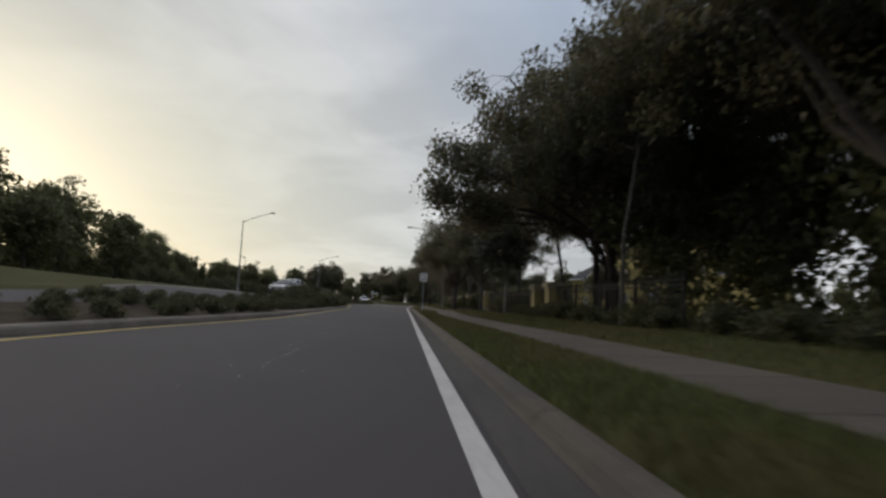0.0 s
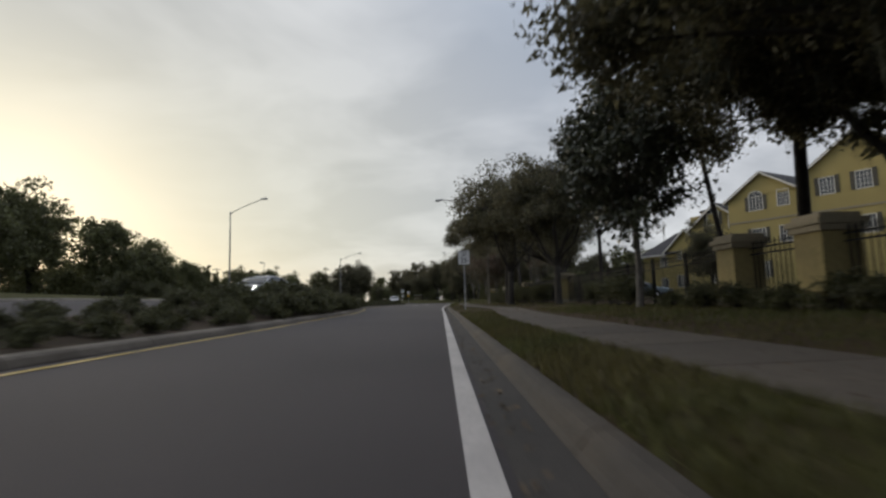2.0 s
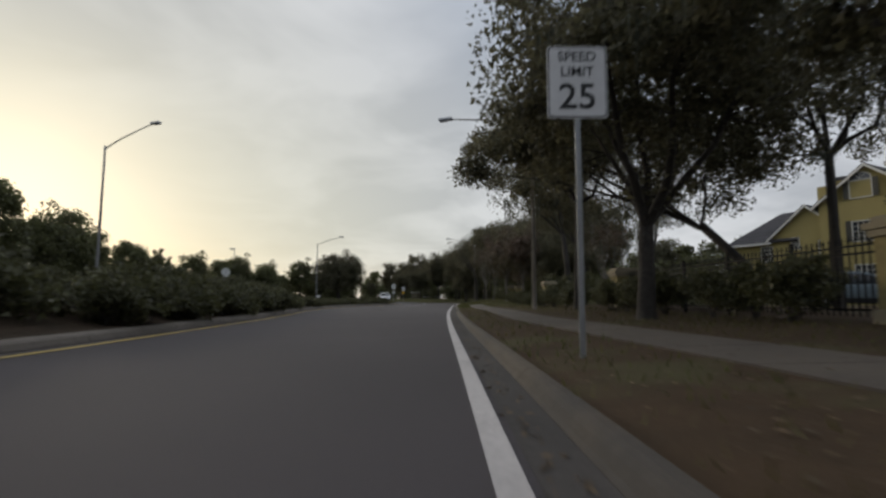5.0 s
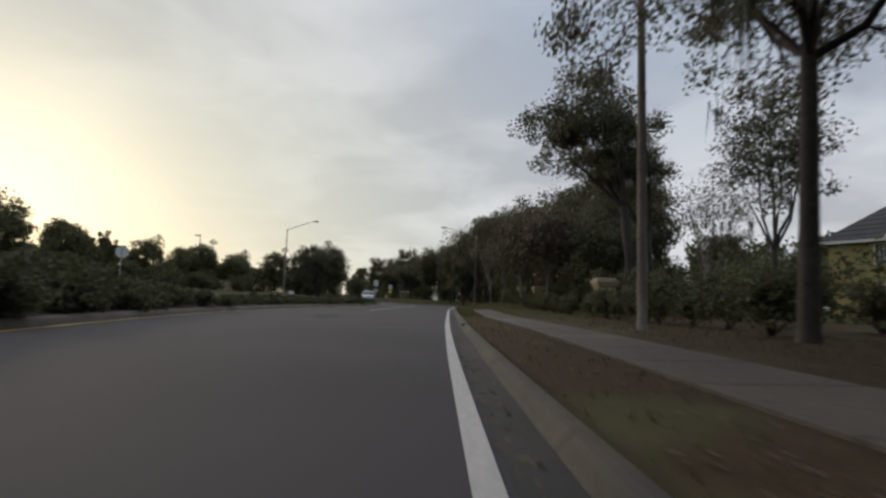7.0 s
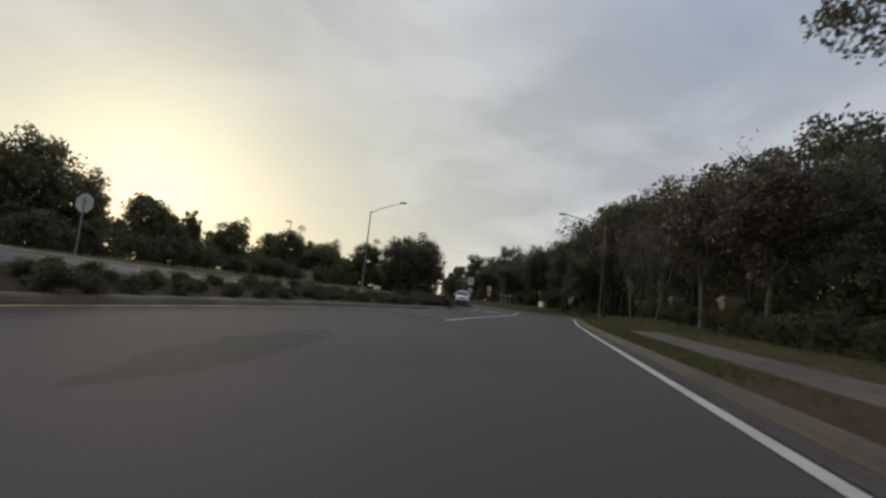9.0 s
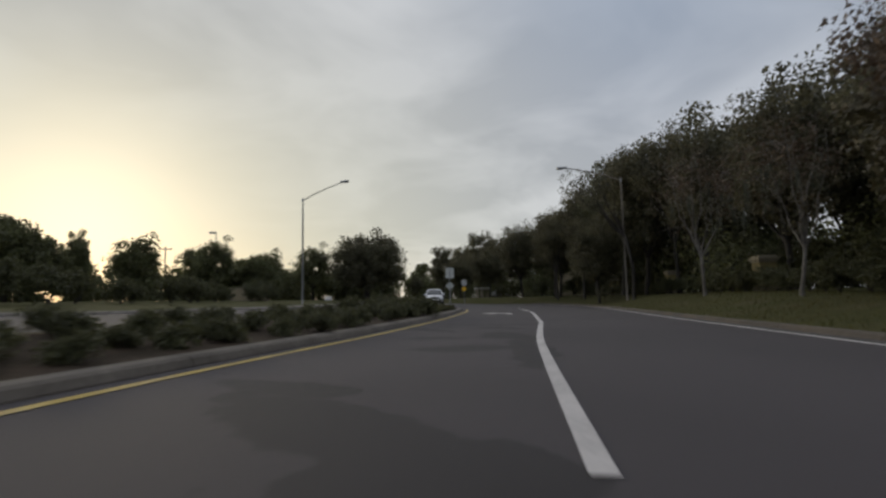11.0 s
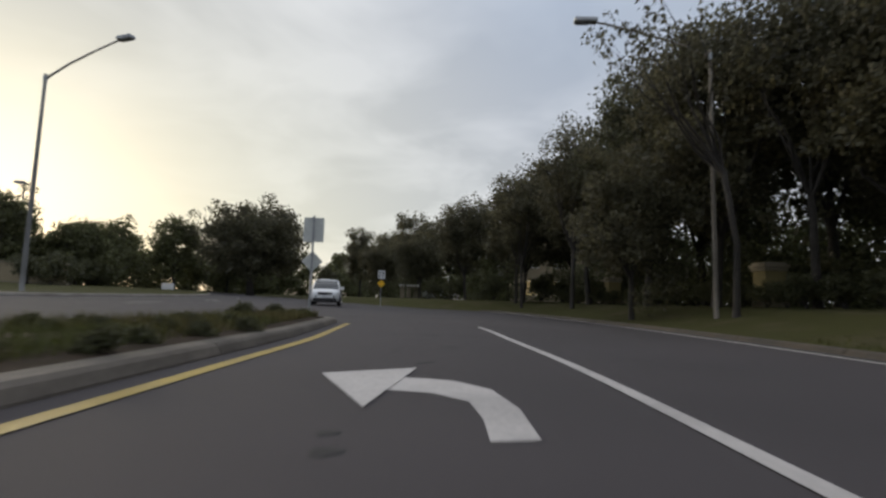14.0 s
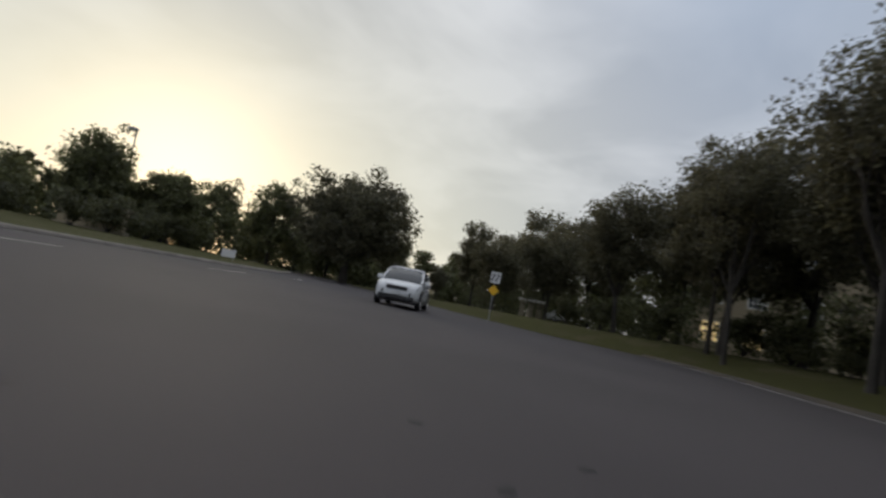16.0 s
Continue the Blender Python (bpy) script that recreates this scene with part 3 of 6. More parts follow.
# pale stone crumbs on the asphalt near the start
crumb_v, crumb_f = [], []
rng = random.Random(5)
for k in range(110):
    y = rng.uniform(4.3, 10.6) if k < 92 else rng.uniform(3, 17)
    x = edge(y) - (rng.choice((1.68, 1.70, 1.95)) + rng.gauss(0, 0.025) if k < 92 else rng.uniform(0.5, 3.0))
    s = rng.uniform(0.003, 0.010)
    b = len(crumb_v)
    crumb_v += [(x - s, y - s, 0.001), (x + s, y - s * 0.7, 0.001), (x + s * 0.6, y + s, 0.001), (x - s * 0.8, y + s * 0.8, 0.001), (x, y, s * 0.8)]
    crumb_f += [(b, b + 1, b + 4), (b + 1, b + 2, b + 4), (b + 2, b + 3, b + 4), (b + 3, b, b + 4)]
tagged(raw("loose_stones", crumb_v, crumb_f, JOINT), "pale stone crumbs scattered on the asphalt", "stones", kind="stuff")


# ---- kerbs ----
def swept(name, path, profile, mat, parent, close=False):
    """A kerb piece: the profile (out, up) swept along points; out is to the right of the way."""
    verts, faces = [], []
    n = len(profile)
    for i, p in enumerate(path):
        a, b = Vector(path[max(i - 1, 0)]), Vector(path[min(i + 1, len(path) - 1)])
        d = (b - a).normalized()
        out = Vector((d.y, -d.x, 0))
        for o, z in profile:
            verts.append((p[0] + out.x * o, p[1] + out.y * o, p[2] + z))
    for i in range(len(path) - 1):
        for k in range(n - 1):
            faces.append((i * n + k, i * n + k + 1, (i + 1) * n + k + 1, (i + 1) * n + k))
    faces.append(tuple(range(n))[::-1])
    faces.append(tuple(range((len(path) - 1) * n, len(path) * n)))
    return raw(name, verts, faces, mat, parent)


KERB_SHAPE = [(0.43, -0.06), (0.43, 0.010), (0.455, 0.028), (0.485, 0.072), (0.515, 0.096), (0.55, 0.106), (0.605, 0.108), (0.62, 0.095), (0.62, -0.06)]
kerb_right = tagged(base("kerb_east", (0, 0, 0), "weathered concrete kerb and gutter along the verge, shade in its dark colour", "kerb"), kind="structure")
y = -12.0
while y < 136:
    a, b = y + 0.008, y + 2.992
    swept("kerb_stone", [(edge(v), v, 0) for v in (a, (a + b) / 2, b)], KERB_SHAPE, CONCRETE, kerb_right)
    y += 3.0
MED_SHAPE = [(0.03, -0.06), (0.02, 0.02), (-0.025, 0.10), (-0.07, 0.132), (-0.27, 0.145), (-0.30, 0.13), (-0.30, -0.06)][::-1]
kerb_median = tagged(base("kerb_median", (0, 0, 0), "stained concrete kerb round the planted median", "kerb"), kind="structure")
y = -15.0
while y < 112.9:
    a, b = y + 0.008, min(y + 2.992, 112.95)
    swept("kerb_stone", [(kerb(v), v, 0) for v in (a, (a + b) / 2, b)], MED_SHAPE, MEDIAN_CONCRETE, kerb_median)
    y += 3.0
nose_c = ((kerb(113) + east(113)) / 2, 113.0)
nose_r = (kerb(113) - east(113)) / 2
for k in range(4):
    pts = [(nose_c[0] + nose_r * math.cos(a), nose_c[1] + 1.15 * nose_r * math.sin(a), 0) for a in (math.pi * (k + u / 4) / 4 for u in range(5))]
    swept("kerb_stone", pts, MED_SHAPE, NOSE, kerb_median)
island = bmesh.new()
prism(island, [(nose_c[0] + (nose_r - 0.27) * math.cos(a), 112.5 + (1.15 * (nose_r - 0.27) + 0.5) * math.sin(a)) for a in (math.pi * u / 10 for u in range(11))], 0.0, 0.15)
tagged(part("median_nose_soil", island, MUD), "bare brown soil in the median nose", "soil", kind="structure")
kerb_far = tagged(base("kerb_west", (0, 0, 0), "concrete kerb along the far verge", "kerb"), kind="structure")
y = 30.0
while y < 160:
    pts = [(west(v) - 0.02, v, far_z(west(v), v)) for v in (y + 0.01, y + 2.0, y + 3.99)]
    swept("kerb_stone", pts, MED_SHAPE, NOSE, kerb_far)
    y += 4.0

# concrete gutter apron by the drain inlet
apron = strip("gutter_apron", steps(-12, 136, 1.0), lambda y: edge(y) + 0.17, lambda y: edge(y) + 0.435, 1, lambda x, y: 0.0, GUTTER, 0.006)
tagged(apron, "dark worn concrete gutter pan beside the edge line", "gutter", kind="structure")
inlet = base("drain_inlet", (edge(65.6) + 0.525, 65.6, 0.0), "dark kerb drain inlet in the concrete kerb", "drain", turn=5)
part("throat", boxed(-0.085, 0.02, -0.5, 0.5, 0.01, 0.08, bevel=0.012), SIGN_BLACK, inlet)
part("hood", boxed(-0.10, 0.10, -0.58, 0.58, 0.078, 0.114, bevel=0.012), CONCRETE, inlet)


# ---- pavement slabs ----
WALK_LINE = [(-40, 1.9), (8, 1.85), (18, 1.6), (28, 1.6), (35, 1.95), (40, 2.3), (46, 2.05), (52, 1.75), (62, 1.85), (72, 1.55), (85, 1.7), (110, 1.9)]
WALK_WIDE = 1.22


def walk_o(y):
    """How far right of the edge line the footpath begins."""
    return along(WALK_LINE, y)


pavement = tagged(base("pavement", (0, 0, 0), "concrete footpath slabs beside the verge, coloured darker for shade", "pavement"), kind="structure")
y = -12.0
while y < 87:
    a, b = y + 0.012, y + 1.488
    verts, faces = [], []
    for z_off in (-0.08, 0.012):
        for yy in (a, b):
            for off in (0.0, WALK_WIDE):
                o = walk_o(yy) + off
                verts.append((edge(yy) + o, yy, right_ground(o, yy) + z_off + 0.012))
    faces = [(4, 5, 7, 6), (0, 1, 5, 4), (2, 6, 7, 3), (0, 4, 6, 2), (1, 3, 7, 5)]
    raw("slab", verts, faces, WALK, pavement)
    y += 1.5
for yy in (38.8, 41.0, 68.1):
    pts = [(edge(yy) + walk_o(yy) + 0.04, yy - 0.35), (edge(yy) + walk_o(yy) + WALK_WIDE - 0.04, yy + 0.4)]
    bm = bmesh.new()
    d = 0.055
    vs = [bm.verts.new((x, v + s, right_ground(x - edge(v), v) + 0.032)) for (x, v), s in ((pts[0], -d), (pts[1], -d), (pts[1], d), (pts[0], d))]
    bm.faces.new(vs)
    tagged(part("joint_strip", bm, JOINT), "pale expansion joint across the footpath", "joint", kind="structure")


# ---- grass blades on the verge ----
def blades(name, count, place, tall, label):
    r = np.random.default_rng(7)
    verts = np.zeros((count, 3, 3))
    pts = np.array([place(r) for _ in range(count)])
    a = r.uniform(0, 2 * np.pi, count)
    hgt = tall * r.uniform(0.5, 1.3, count)
    wid = 0.006 + 0.006 * r.random(count)
    lean = r.normal(0, 0.35, (count, 2)) * hgt[:, None]
    verts[:, 0] = pts + np.c_[np.cos(a) * wid, np.sin(a) * wid, np.zeros(count)]
    verts[:, 1] = pts - np.c_[np.cos(a) * wid, np.sin(a) * wid, np.zeros(count)]
    verts[:, 2] = pts + np.c_[lean, hgt]
    faces = np.arange(count * 3).reshape(-1, 3)
    return tagged(raw(name, verts.reshape(-1, 3).tolist(), faces.tolist(), GRASS), label, "grass", kind="stuff")


def verge_spot(r):
    while True:
        y = r.uniform(0, 36) if r.random() < 0.75 else r.uniform(36, 110)
        hi = walk_o(y) - 0.04
        o = r.uniform(0.61, hi) if r.random() < 0.68 else r.uniform(hi + WALK_WIDE + 0.08, 7.0)
        if y > 87:
            o = r.uniform(0.61, 6.5)
        if 16 < y < 72 and o < 3.5 and r.random() < min(0.85, (y - 14) / 16):
            continue
        return edge(y) + o, y, right_ground(o, y)


blades("verge_grass", 85000, verge_spot, 0.085, "short green grass on the verge")
blades("median_weeds", 9000, lambda r: (lambda u, v: (east(v) + 0.3 + (kerb(v) - east(v) - 0.85) * u, v, left_ground((kerb(v) - east(v)) * (1 - u), v)))(r.random(), r.uniform(101.5, 113.3)), 0.2, "rough weeds on the median nose")


# fallen leaves on the verge, the footpath and in the gutter
lr = np.random.default_rng(19)
leaf_v, leaf_f = [], []
for _ in range(6500):
    y = lr.uniform(14, 78)
    o = lr.uniform(0.72, 6.5) if lr.random() < 0.86 else lr.uniform(0.15, 0.36)
    x = edge(y) + o
    z = (right_ground(o, y) + 0.012 if o > 0.7 else 0.008) + (0.03 if walk_o(y) < o < walk_o(y) + WALK_WIDE else 0.0)
    a, s, tilt = lr.uniform(0, 6.28), lr.uniform(0.018, 0.04), lr.uniform(-0.012, 0.012)
    c, d = math.cos(a) * s, math.sin(a) * s
    b = len(leaf_v)
    leaf_v += [(x - c, y - d, z), (x + d * 0.5, y - c * 0.5, z + abs(tilt)), (x + c, y + d, z + 0.004), (x - d * 0.5, y + c * 0.5, z + 0.006)]
    leaf_f.append((b, b + 1, b + 2, b + 3))
tagged(raw("fallen_leaves", leaf_v, leaf_f, LITTER), "brown fallen leaves scattered over the verge", "leaves", kind="stuff")


# ---- trees ----
def leaf_cloud(centres, radii, per, size, r, squash=0.8, long=1.7, broad=False):
    """Leaves scattered in clumps: slim three-cornered ones, or broad four-cornered ones."""
    c = np.repeat(centres, per, axis=0)
    rad = np.repeat(radii, per)
    n = len(c)
    d = r.normal(size=(n, 3))
    d /= np.linalg.norm(d, axis=1)[:, None]
    p = c + d * (rad * r.random(n) ** 0.5)[:, None] * np.array([1, 1, squash])
    a = r.normal(size=(n, 3)); a /= np.linalg.norm(a, axis=1)[:, None]
    b = np.cross(a, r.normal(size=(n, 3))); b /= np.linalg.norm(b, axis=1)[:, None]
    s = size * r.uniform(0.6, 1.35, n)[:, None]
    a, b = a * s * long / 2, b * s / 2
    if broad:
        return np.stack([p - a, p + b * 0.8, p + a, p - b * 0.8], axis=1).reshape(-1, 3), np.arange(n * 4).reshape(-1, 4)
    return np.stack([p - a, p + a * 0.6 + b, p + a * 0.6 - b], axis=1).reshape(-1, 3), np.arange(n * 3).reshape(-1, 3)


def tree_parts(seed, tall, trunk_r, crown, tips, per, leaf, clump, bark, leaves, limbs=6, fork=0.35, lean=(0, 0), moss=0, squash=0.8, spread=0.5, hollow=0.55, thin=False, broad=False, rough=0.5, boughs=()):
    """Meshes of one tree standing at the origin. crown: centre z, radius x, y, z; boughs: x, y, z, radius, tips of low branches. Returns (wood, leaves, moss) meshes."""
    r = np.random.default_rng(seed)
    cz, rx, ry, rz = crown
    lx, ly = lean
    # ends of twigs, most of them in the outer part of the crown, with an uneven outline
    pts = []
    while len(pts) < tips:
        d = r.normal(size=3); d /= np.linalg.norm(d)
        rad = min(1.02, r.uniform(hollow, 1.0)) * (0.78 + rough * noise.noise((d[0] * 1.7 + seed, d[1] * 1.7, d[2] * 1.7)))
        p = np.array([lx + d[0] * rx * rad, ly + d[1] * ry * rad, cz + d[2] * rz * rad])
        if d[2] < -0.65 and r.random() < 0.6:
            continue
        pts.append(p)
    for bx, by, bz, br, n in boughs:
        for k in range(n):
            d = r.normal(size=3)
            pts.append(np.array([bx, by, bz]) + d / np.linalg.norm(d) * br * r.uniform(0.2, 1.0) * np.array([1.0, 1.0, 0.75]))
    pts = np.array(pts)
    bm = bmesh.new()
    zf = tall * fork
    bend = r.normal(0, 0.12, 2)
    trunk = [(0, 0, -0.15), (0.02, 0.0, 0.25), (bend[0] * 0.5, bend[1] * 0.5, zf * 0.5), (bend[0] + lx * 0.2, bend[1] + ly * 0.2, zf)]
    tube(bm, trunk, [trunk_r * 1.5, trunk_r * 1.08, trunk_r * 0.92, trunk_r * 0.85], 5 if thin else 10)
    top = np.array(trunk[-1])
    nodes = []
    for k in range(limbs):
        a = 2 * math.pi * (k + r.uniform(-0.3, 0.3)) / limbs
        reach = r.uniform(0.35, 0.62)
        up = r.uniform(-0.1, 0.55) if k else 0.6
        end = np.array([lx + math.cos(a) * rx * reach * (1 if k else 0.2), ly + math.sin(a) * ry * reach * (1 if k else 0.2), cz + rz * up])
        mid = top * 0.55 + end * 0.45 + np.array([0, 0, -0.08 * rz]) + r.normal(0, 0.15, 3)
        q = [top + np.array([0, 0, -0.15]), (top + mid) / 2 + r.normal(0, 0.1, 3), mid, (mid + end) / 2 + r.normal(0, 0.2, 3), end]
        w = trunk_r * r.uniform(0.42, 0.6)
        tube(bm, [tuple(v) for v in q], [w, w * 0.85, w * 0.66, w * 0.45, w * 0.22], 3 if thin else 7)
        for i in range(1, 5):
            for u in (0.0, 0.5):
                if i + u <= 4:
                    j = min(i + 1, 4)
                    nodes.append((q[i] * (1 - u) + q[j] * u, w * (1 - 0.18 * i)))
    for bx, by, bz, br, n in boughs:
        end = np.array([bx, by, bz])
        mid = top * 0.5 + end * 0.5 + np.array([0, 0, 0.3])
        q = [top + np.array([0, 0, -0.1]), (top + mid) / 2 + r.normal(0, 0.12, 3), mid, (mid + end) / 2 + r.normal(0, 0.2, 3), end]
        w = trunk_r * 0.36
        tube(bm, [tuple(v) for v in q], [w, w * 0.85, w * 0.66, w * 0.45, w * 0.22], 7)
        nodes += [(q[2], w * 0.6), (q[3], w * 0.45), (end, w * 0.3)]
    node_p = np.array([n[0] for n in nodes])
    for p in pts[:: 4 if thin else 1]:
        i = int(np.argmin(np.linalg.norm((node_p - p) * np.array([1, 1, 1.3]), axis=1)))
        s = node_p[i]
        m1 = s * 0.5 + p * 0.5 + r.normal(0, 0.12, 3) + np.array([0, 0, 0.05 * rz])
        w = min(0.05 + trunk_r * 0.12, nodes[i][1] * 0.5)
        tube(bm, [tuple(s), tuple(m1), tuple(p)], [w, w * 0.6, w * 0.15], 3)
    wood = bpy.data.meshes.new("trunk")
    for f in bm.faces:
        f.smooth = True
    bm.to_mesh(wood); bm.free()
    wood.materials.append(bark)
    crown_me = None
    if per:
        radii = clump * r.uniform(0.6, 1.35, len(pts))
        v, f = leaf_cloud(pts, radii, per, leaf, r, squash, broad=broad)
        crown_me = bpy.data.meshes.new("crown")
        crown_me.from_pydata(v.tolist(), [], f.tolist())
        crown_me.materials.append(leaves)
    moss_me = None
    if moss:
        own = pts[:tips]
        low = own[np.argsort(own[:, 2])[: max(4, int(len(own) * 0.4))]]
        beards = max(4, moss // 6)
        at = low[r.integers(0, len(low), beards)] + r.normal(0, 0.3, (beards, 3)) * np.array([1, 1, 0.4])
        full = r.uniform(0.4, 1.9, beards)
        n = beards * 14
        c = np.repeat(at, 14, axis=0) + r.normal(0, 0.09, (n, 3))
        ln = np.repeat(full, 14) * r.uniform(0.3, 1.0, n)
        a = r.uniform(0, 2 * np.pi, n)
        w = r.uniform(0.009, 0.026, n)
        side = np.c_[np.cos(a) * w, np.sin(a) * w, np.zeros(n)]
        sway = r.normal(0, 0.05, (n, 3)) * np.array([1, 1, 0])
        v = np.stack([c - side, c + side, c + sway - np.c_[np.zeros((n, 2)), ln]], axis=1).reshape(-1, 3)
        moss_me = bpy.data.meshes.new("moss")
        moss_me.from_pydata(v.tolist(), [], np.arange(n * 3).reshape(-1, 3).tolist())
        moss_me.materials.append(MOSS)
    return wood, crown_me, moss_me


KINDS = {}


def plant(kind, x, y, name, label, category="tree", group="", scale=1.0, turn=None, z=None, tall=1.0):
    wood, leaves, moss = KINDS[kind]
    h = height(x, y) if z is None else z
    ob = base(name, (x, y, h - 0.05), label, category, group, turn if turn is not None else (x * 37 + y * 53) % 360)
    ob.scale = (scale, scale, scale * tall)
    for nm, me in (("trunk", wood), ("crown", leaves), ("moss", moss)):
        if me:
            c = new(nm, me)
            c.parent = ob
            if nm == "moss":
                tagged(c, kind="stuff")
    return ob


KINDS["oak_big"] = tree_parts(11, 14, 0.30, (8.6, 8.4, 7.6, 5.9), 310, 190, 0.105, 0.95, BARK, LEAF_OAK, 9, 0.26, moss=600, hollow=0.35)
KINDS["oak_gate"] = tree_parts(11, 14, 0.25, (7.5, 7.7, 7.4, 5.3), 310, 190, 0.105, 0.95, BARK, LEAF_OAK, 9, 0.26, lean=(-2.1, -2.6), moss=1500, hollow=0.35, boughs=((-8.1, -4.0, 5.0, 1.2, 11), (-6.7, -3.7, 4.4, 1.3, 12), (-7.4, -4.3, 6.2, 1.2, 9), (-6.7, -0.4, 4.5, 1.0, 10), (-6.2, 0.3, 5.6, 1.1, 10)))
KINDS["oak_slim"] = tree_parts(42, 12, 0.056, (7.9, 5.2, 5.2, 4.2), 190, 200, 0.1, 0.9, BARK_SLIM, LEAF_OAK, 7, 0.46, lean=(2.0, 1.2), moss=400, hollow=0.35)
KINDS["oak_reach"] = tree_parts(41, 8.2, 0.17, (6.1, 3.7, 2.4, 1.3), 110, 200, 0.085, 0.62, BARK, LEAF_OAK, 3, 0.36, lean=(-6.6, 1.2), hollow=0.3, rough=0.36, boughs=((-8.9, 0.9, 5.1, 0.8, 9), (-0.7, 0.8, 5.7, 3.1, 85)))
KINDS["oak_high"] = tree_parts(32, 15, 0.22, (7.35, 8.0, 7.2, 3.4), 330, 220, 0.105, 0.95, BARK, LEAF_OAK, 8, 0.42, lean=(-1.8, -3.4), moss=1100, hollow=0.3, boughs=((-1.75, -3.5, 5.2, 0.45, 9), (-2.2, 1.5, 5.9, 1.1, 10)))
KINDS["oak_mid"] = tree_parts(12, 9.5, 0.20, (6.5, 5.2, 5.2, 3.7), 190, 210, 0.098, 0.78, BARK, LEAF_OAK, 7, 0.26, moss=60, hollow=0.4, rough=0.36)
KINDS["oak_lean"] = tree_parts(13, 15, 0.22, (9.3, 3.9, 3.8, 3.6), 150, 135, 0.105, 0.75, BARK, LEAF_OAK, 7, 0.36, lean=(-1.7, 0), moss=70, hollow=0.45)
KINDS["oak_open"] = tree_parts(14, 13, 0.145, (7.0, 6.0, 5.5, 4.1), 160, 190, 0.074, 0.75, BARK, LEAF_OAK, 7, 0.36, moss=110, hollow=0.35)
KINDS["magnolia"] = tree_parts(15, 9, 0.10, (4.5, 2.45, 2.4, 2.75), 145, 90, 0.115, 0.58, BARK_PALE, LEAF_MAG, 7, 0.28, lean=(-0.4, 0), squash=0.9, broad=True)
KINDS["pine"] = tree_parts(16, 16, 0.10, (12.8, 2.6, 2.6, 3.0), 70, 200, 0.11, 0.55, BARK, LEAF_PINE, 9, 0.60, squash=0.6)
KINDS["belt_a"] = tree_parts(17, 12, 0.17, (6.6, 3.9, 3.9, 5.6), 160, 150, 0.13, 0.95, BARK, LEAF_OAK, 7, 0.22, moss=40, hollow=0.45)
KINDS["belt_b"] = tree_parts(18, 12, 0.16, (6.8, 3.4, 3.4, 5.5), 150, 150, 0.13, 0.9, BARK, LEAF_PINE, 7, 0.25, hollow=0.45)
KINDS["belt_c"] = tree_parts(19, 9, 0.13, (4.6, 3.3, 3.3, 4.2), 125, 150, 0.12, 0.8, BARK, LEAF_OAK, 6, 0.22, hollow=0.45)
KINDS["belt_back"] = tree_parts(31, 12, 0.17, (6.6, 3.9, 3.9, 5.6), 125, 90, 0.2, 1.0, BARK, LEAF_OAK, 6, 0.22, hollow=0.45)
KINDS["feather"] = tree_parts(30, 12, 0.13, (8.2, 3.4, 3.4, 4.2), 150, 56, 0.115, 0.7, BARK, LEAF_OAK, 8, 0.30, hollow=0.4)
KINDS["feather_lean"] = tree_parts(35, 10, 0.10, (7.7, 2.5, 2.6, 2.2), 64, 18, 0.10, 0.5, BARK, LEAF_OAK, 8, 0.45, lean=(-2.7, -1.2), hollow=0.3)
KINDS["autumn"] = tree_parts(20, 8, 0.10, (4.7, 2.6, 2.6, 3.1), 110, 80, 0.12, 0.6, BARK_PALE, LEAF_RED, 6, 0.25)
KINDS["bare"] = tree_parts(21, 8, 0.075, (5.2, 2.7, 2.7, 3.0), 140, 18, 0.08, 0.6, BARK_PALE, LEAF_RED, 8, 0.25, moss=60)
KINDS["twigs"] = tree_parts(22, 12, 0.08, (8.6, 2.0, 2.0, 4.2), 110, 2, 0.10, 0.5, BARK, LEAF_RED, 8, 0.40)
KINDS["far_a"] = tree_parts(23, 12, 0.25, (6.0, 4.4, 4.4, 5.9), 150, 62, 0.24, 1.1, BARK, LEAF_FAR, 6, 0.2, hollow=0.45, rough=0.28)
KINDS["far_b"] = tree_parts(24, 11, 0.22, (5.5, 3.6, 3.6, 5.3), 140, 62, 0.23, 1.0, BARK, LEAF_FAR, 6, 0.2, hollow=0.45, rough=0.28)
KINDS["far_c"] = tree_parts(25, 9, 0.18, (4.6, 3.9, 3.9, 4.4), 140, 62, 0.22, 0.95, BARK, LEAF_FAR, 6, 0.22, hollow=0.45, rough=0.28)
KINDS["round_oak"] = tree_parts(26, 11, 0.4, (5.6, 7.6, 7.6, 5.6), 300, 140, 0.19, 1.2, BARK, LEAF_OAK, 8, 0.2, hollow=0.35, rough=0.28)
KINDS["shrub"] = tree_parts(27, 0.8, 0.03, (0.42, 0.75, 0.75, 0.42), 40, 60, 0.055, 0.22, BARK, LEAF_HEDGE, 6, 0.15, hollow=0.2, thin=True)
KINDS["shrub_tall"] = tree_parts(28, 1.6, 0.04, (0.85, 0.95, 0.95, 0.85), 60, 60, 0.072, 0.28, BARK, LEAF_HEDGE, 6, 0.15, hollow=0.2, thin=True)
KINDS["back_a"] = tree_parts(33, 12, 0.25, (6.0, 4.4, 4.4, 5.9), 110, 30, 0.42, 1.1, BARK, LEAF_FAR, 6, 0.2, hollow=0.45, thin=True, rough=0.28)
KINDS["back_b"] = tree_parts(34, 10, 0.2, (5.2, 3.8, 3.8, 5.0), 100, 30, 0.40, 1.0, BARK, LEAF_FAR, 6, 0.2, hollow=0.45, thin=True, rough=0.28)
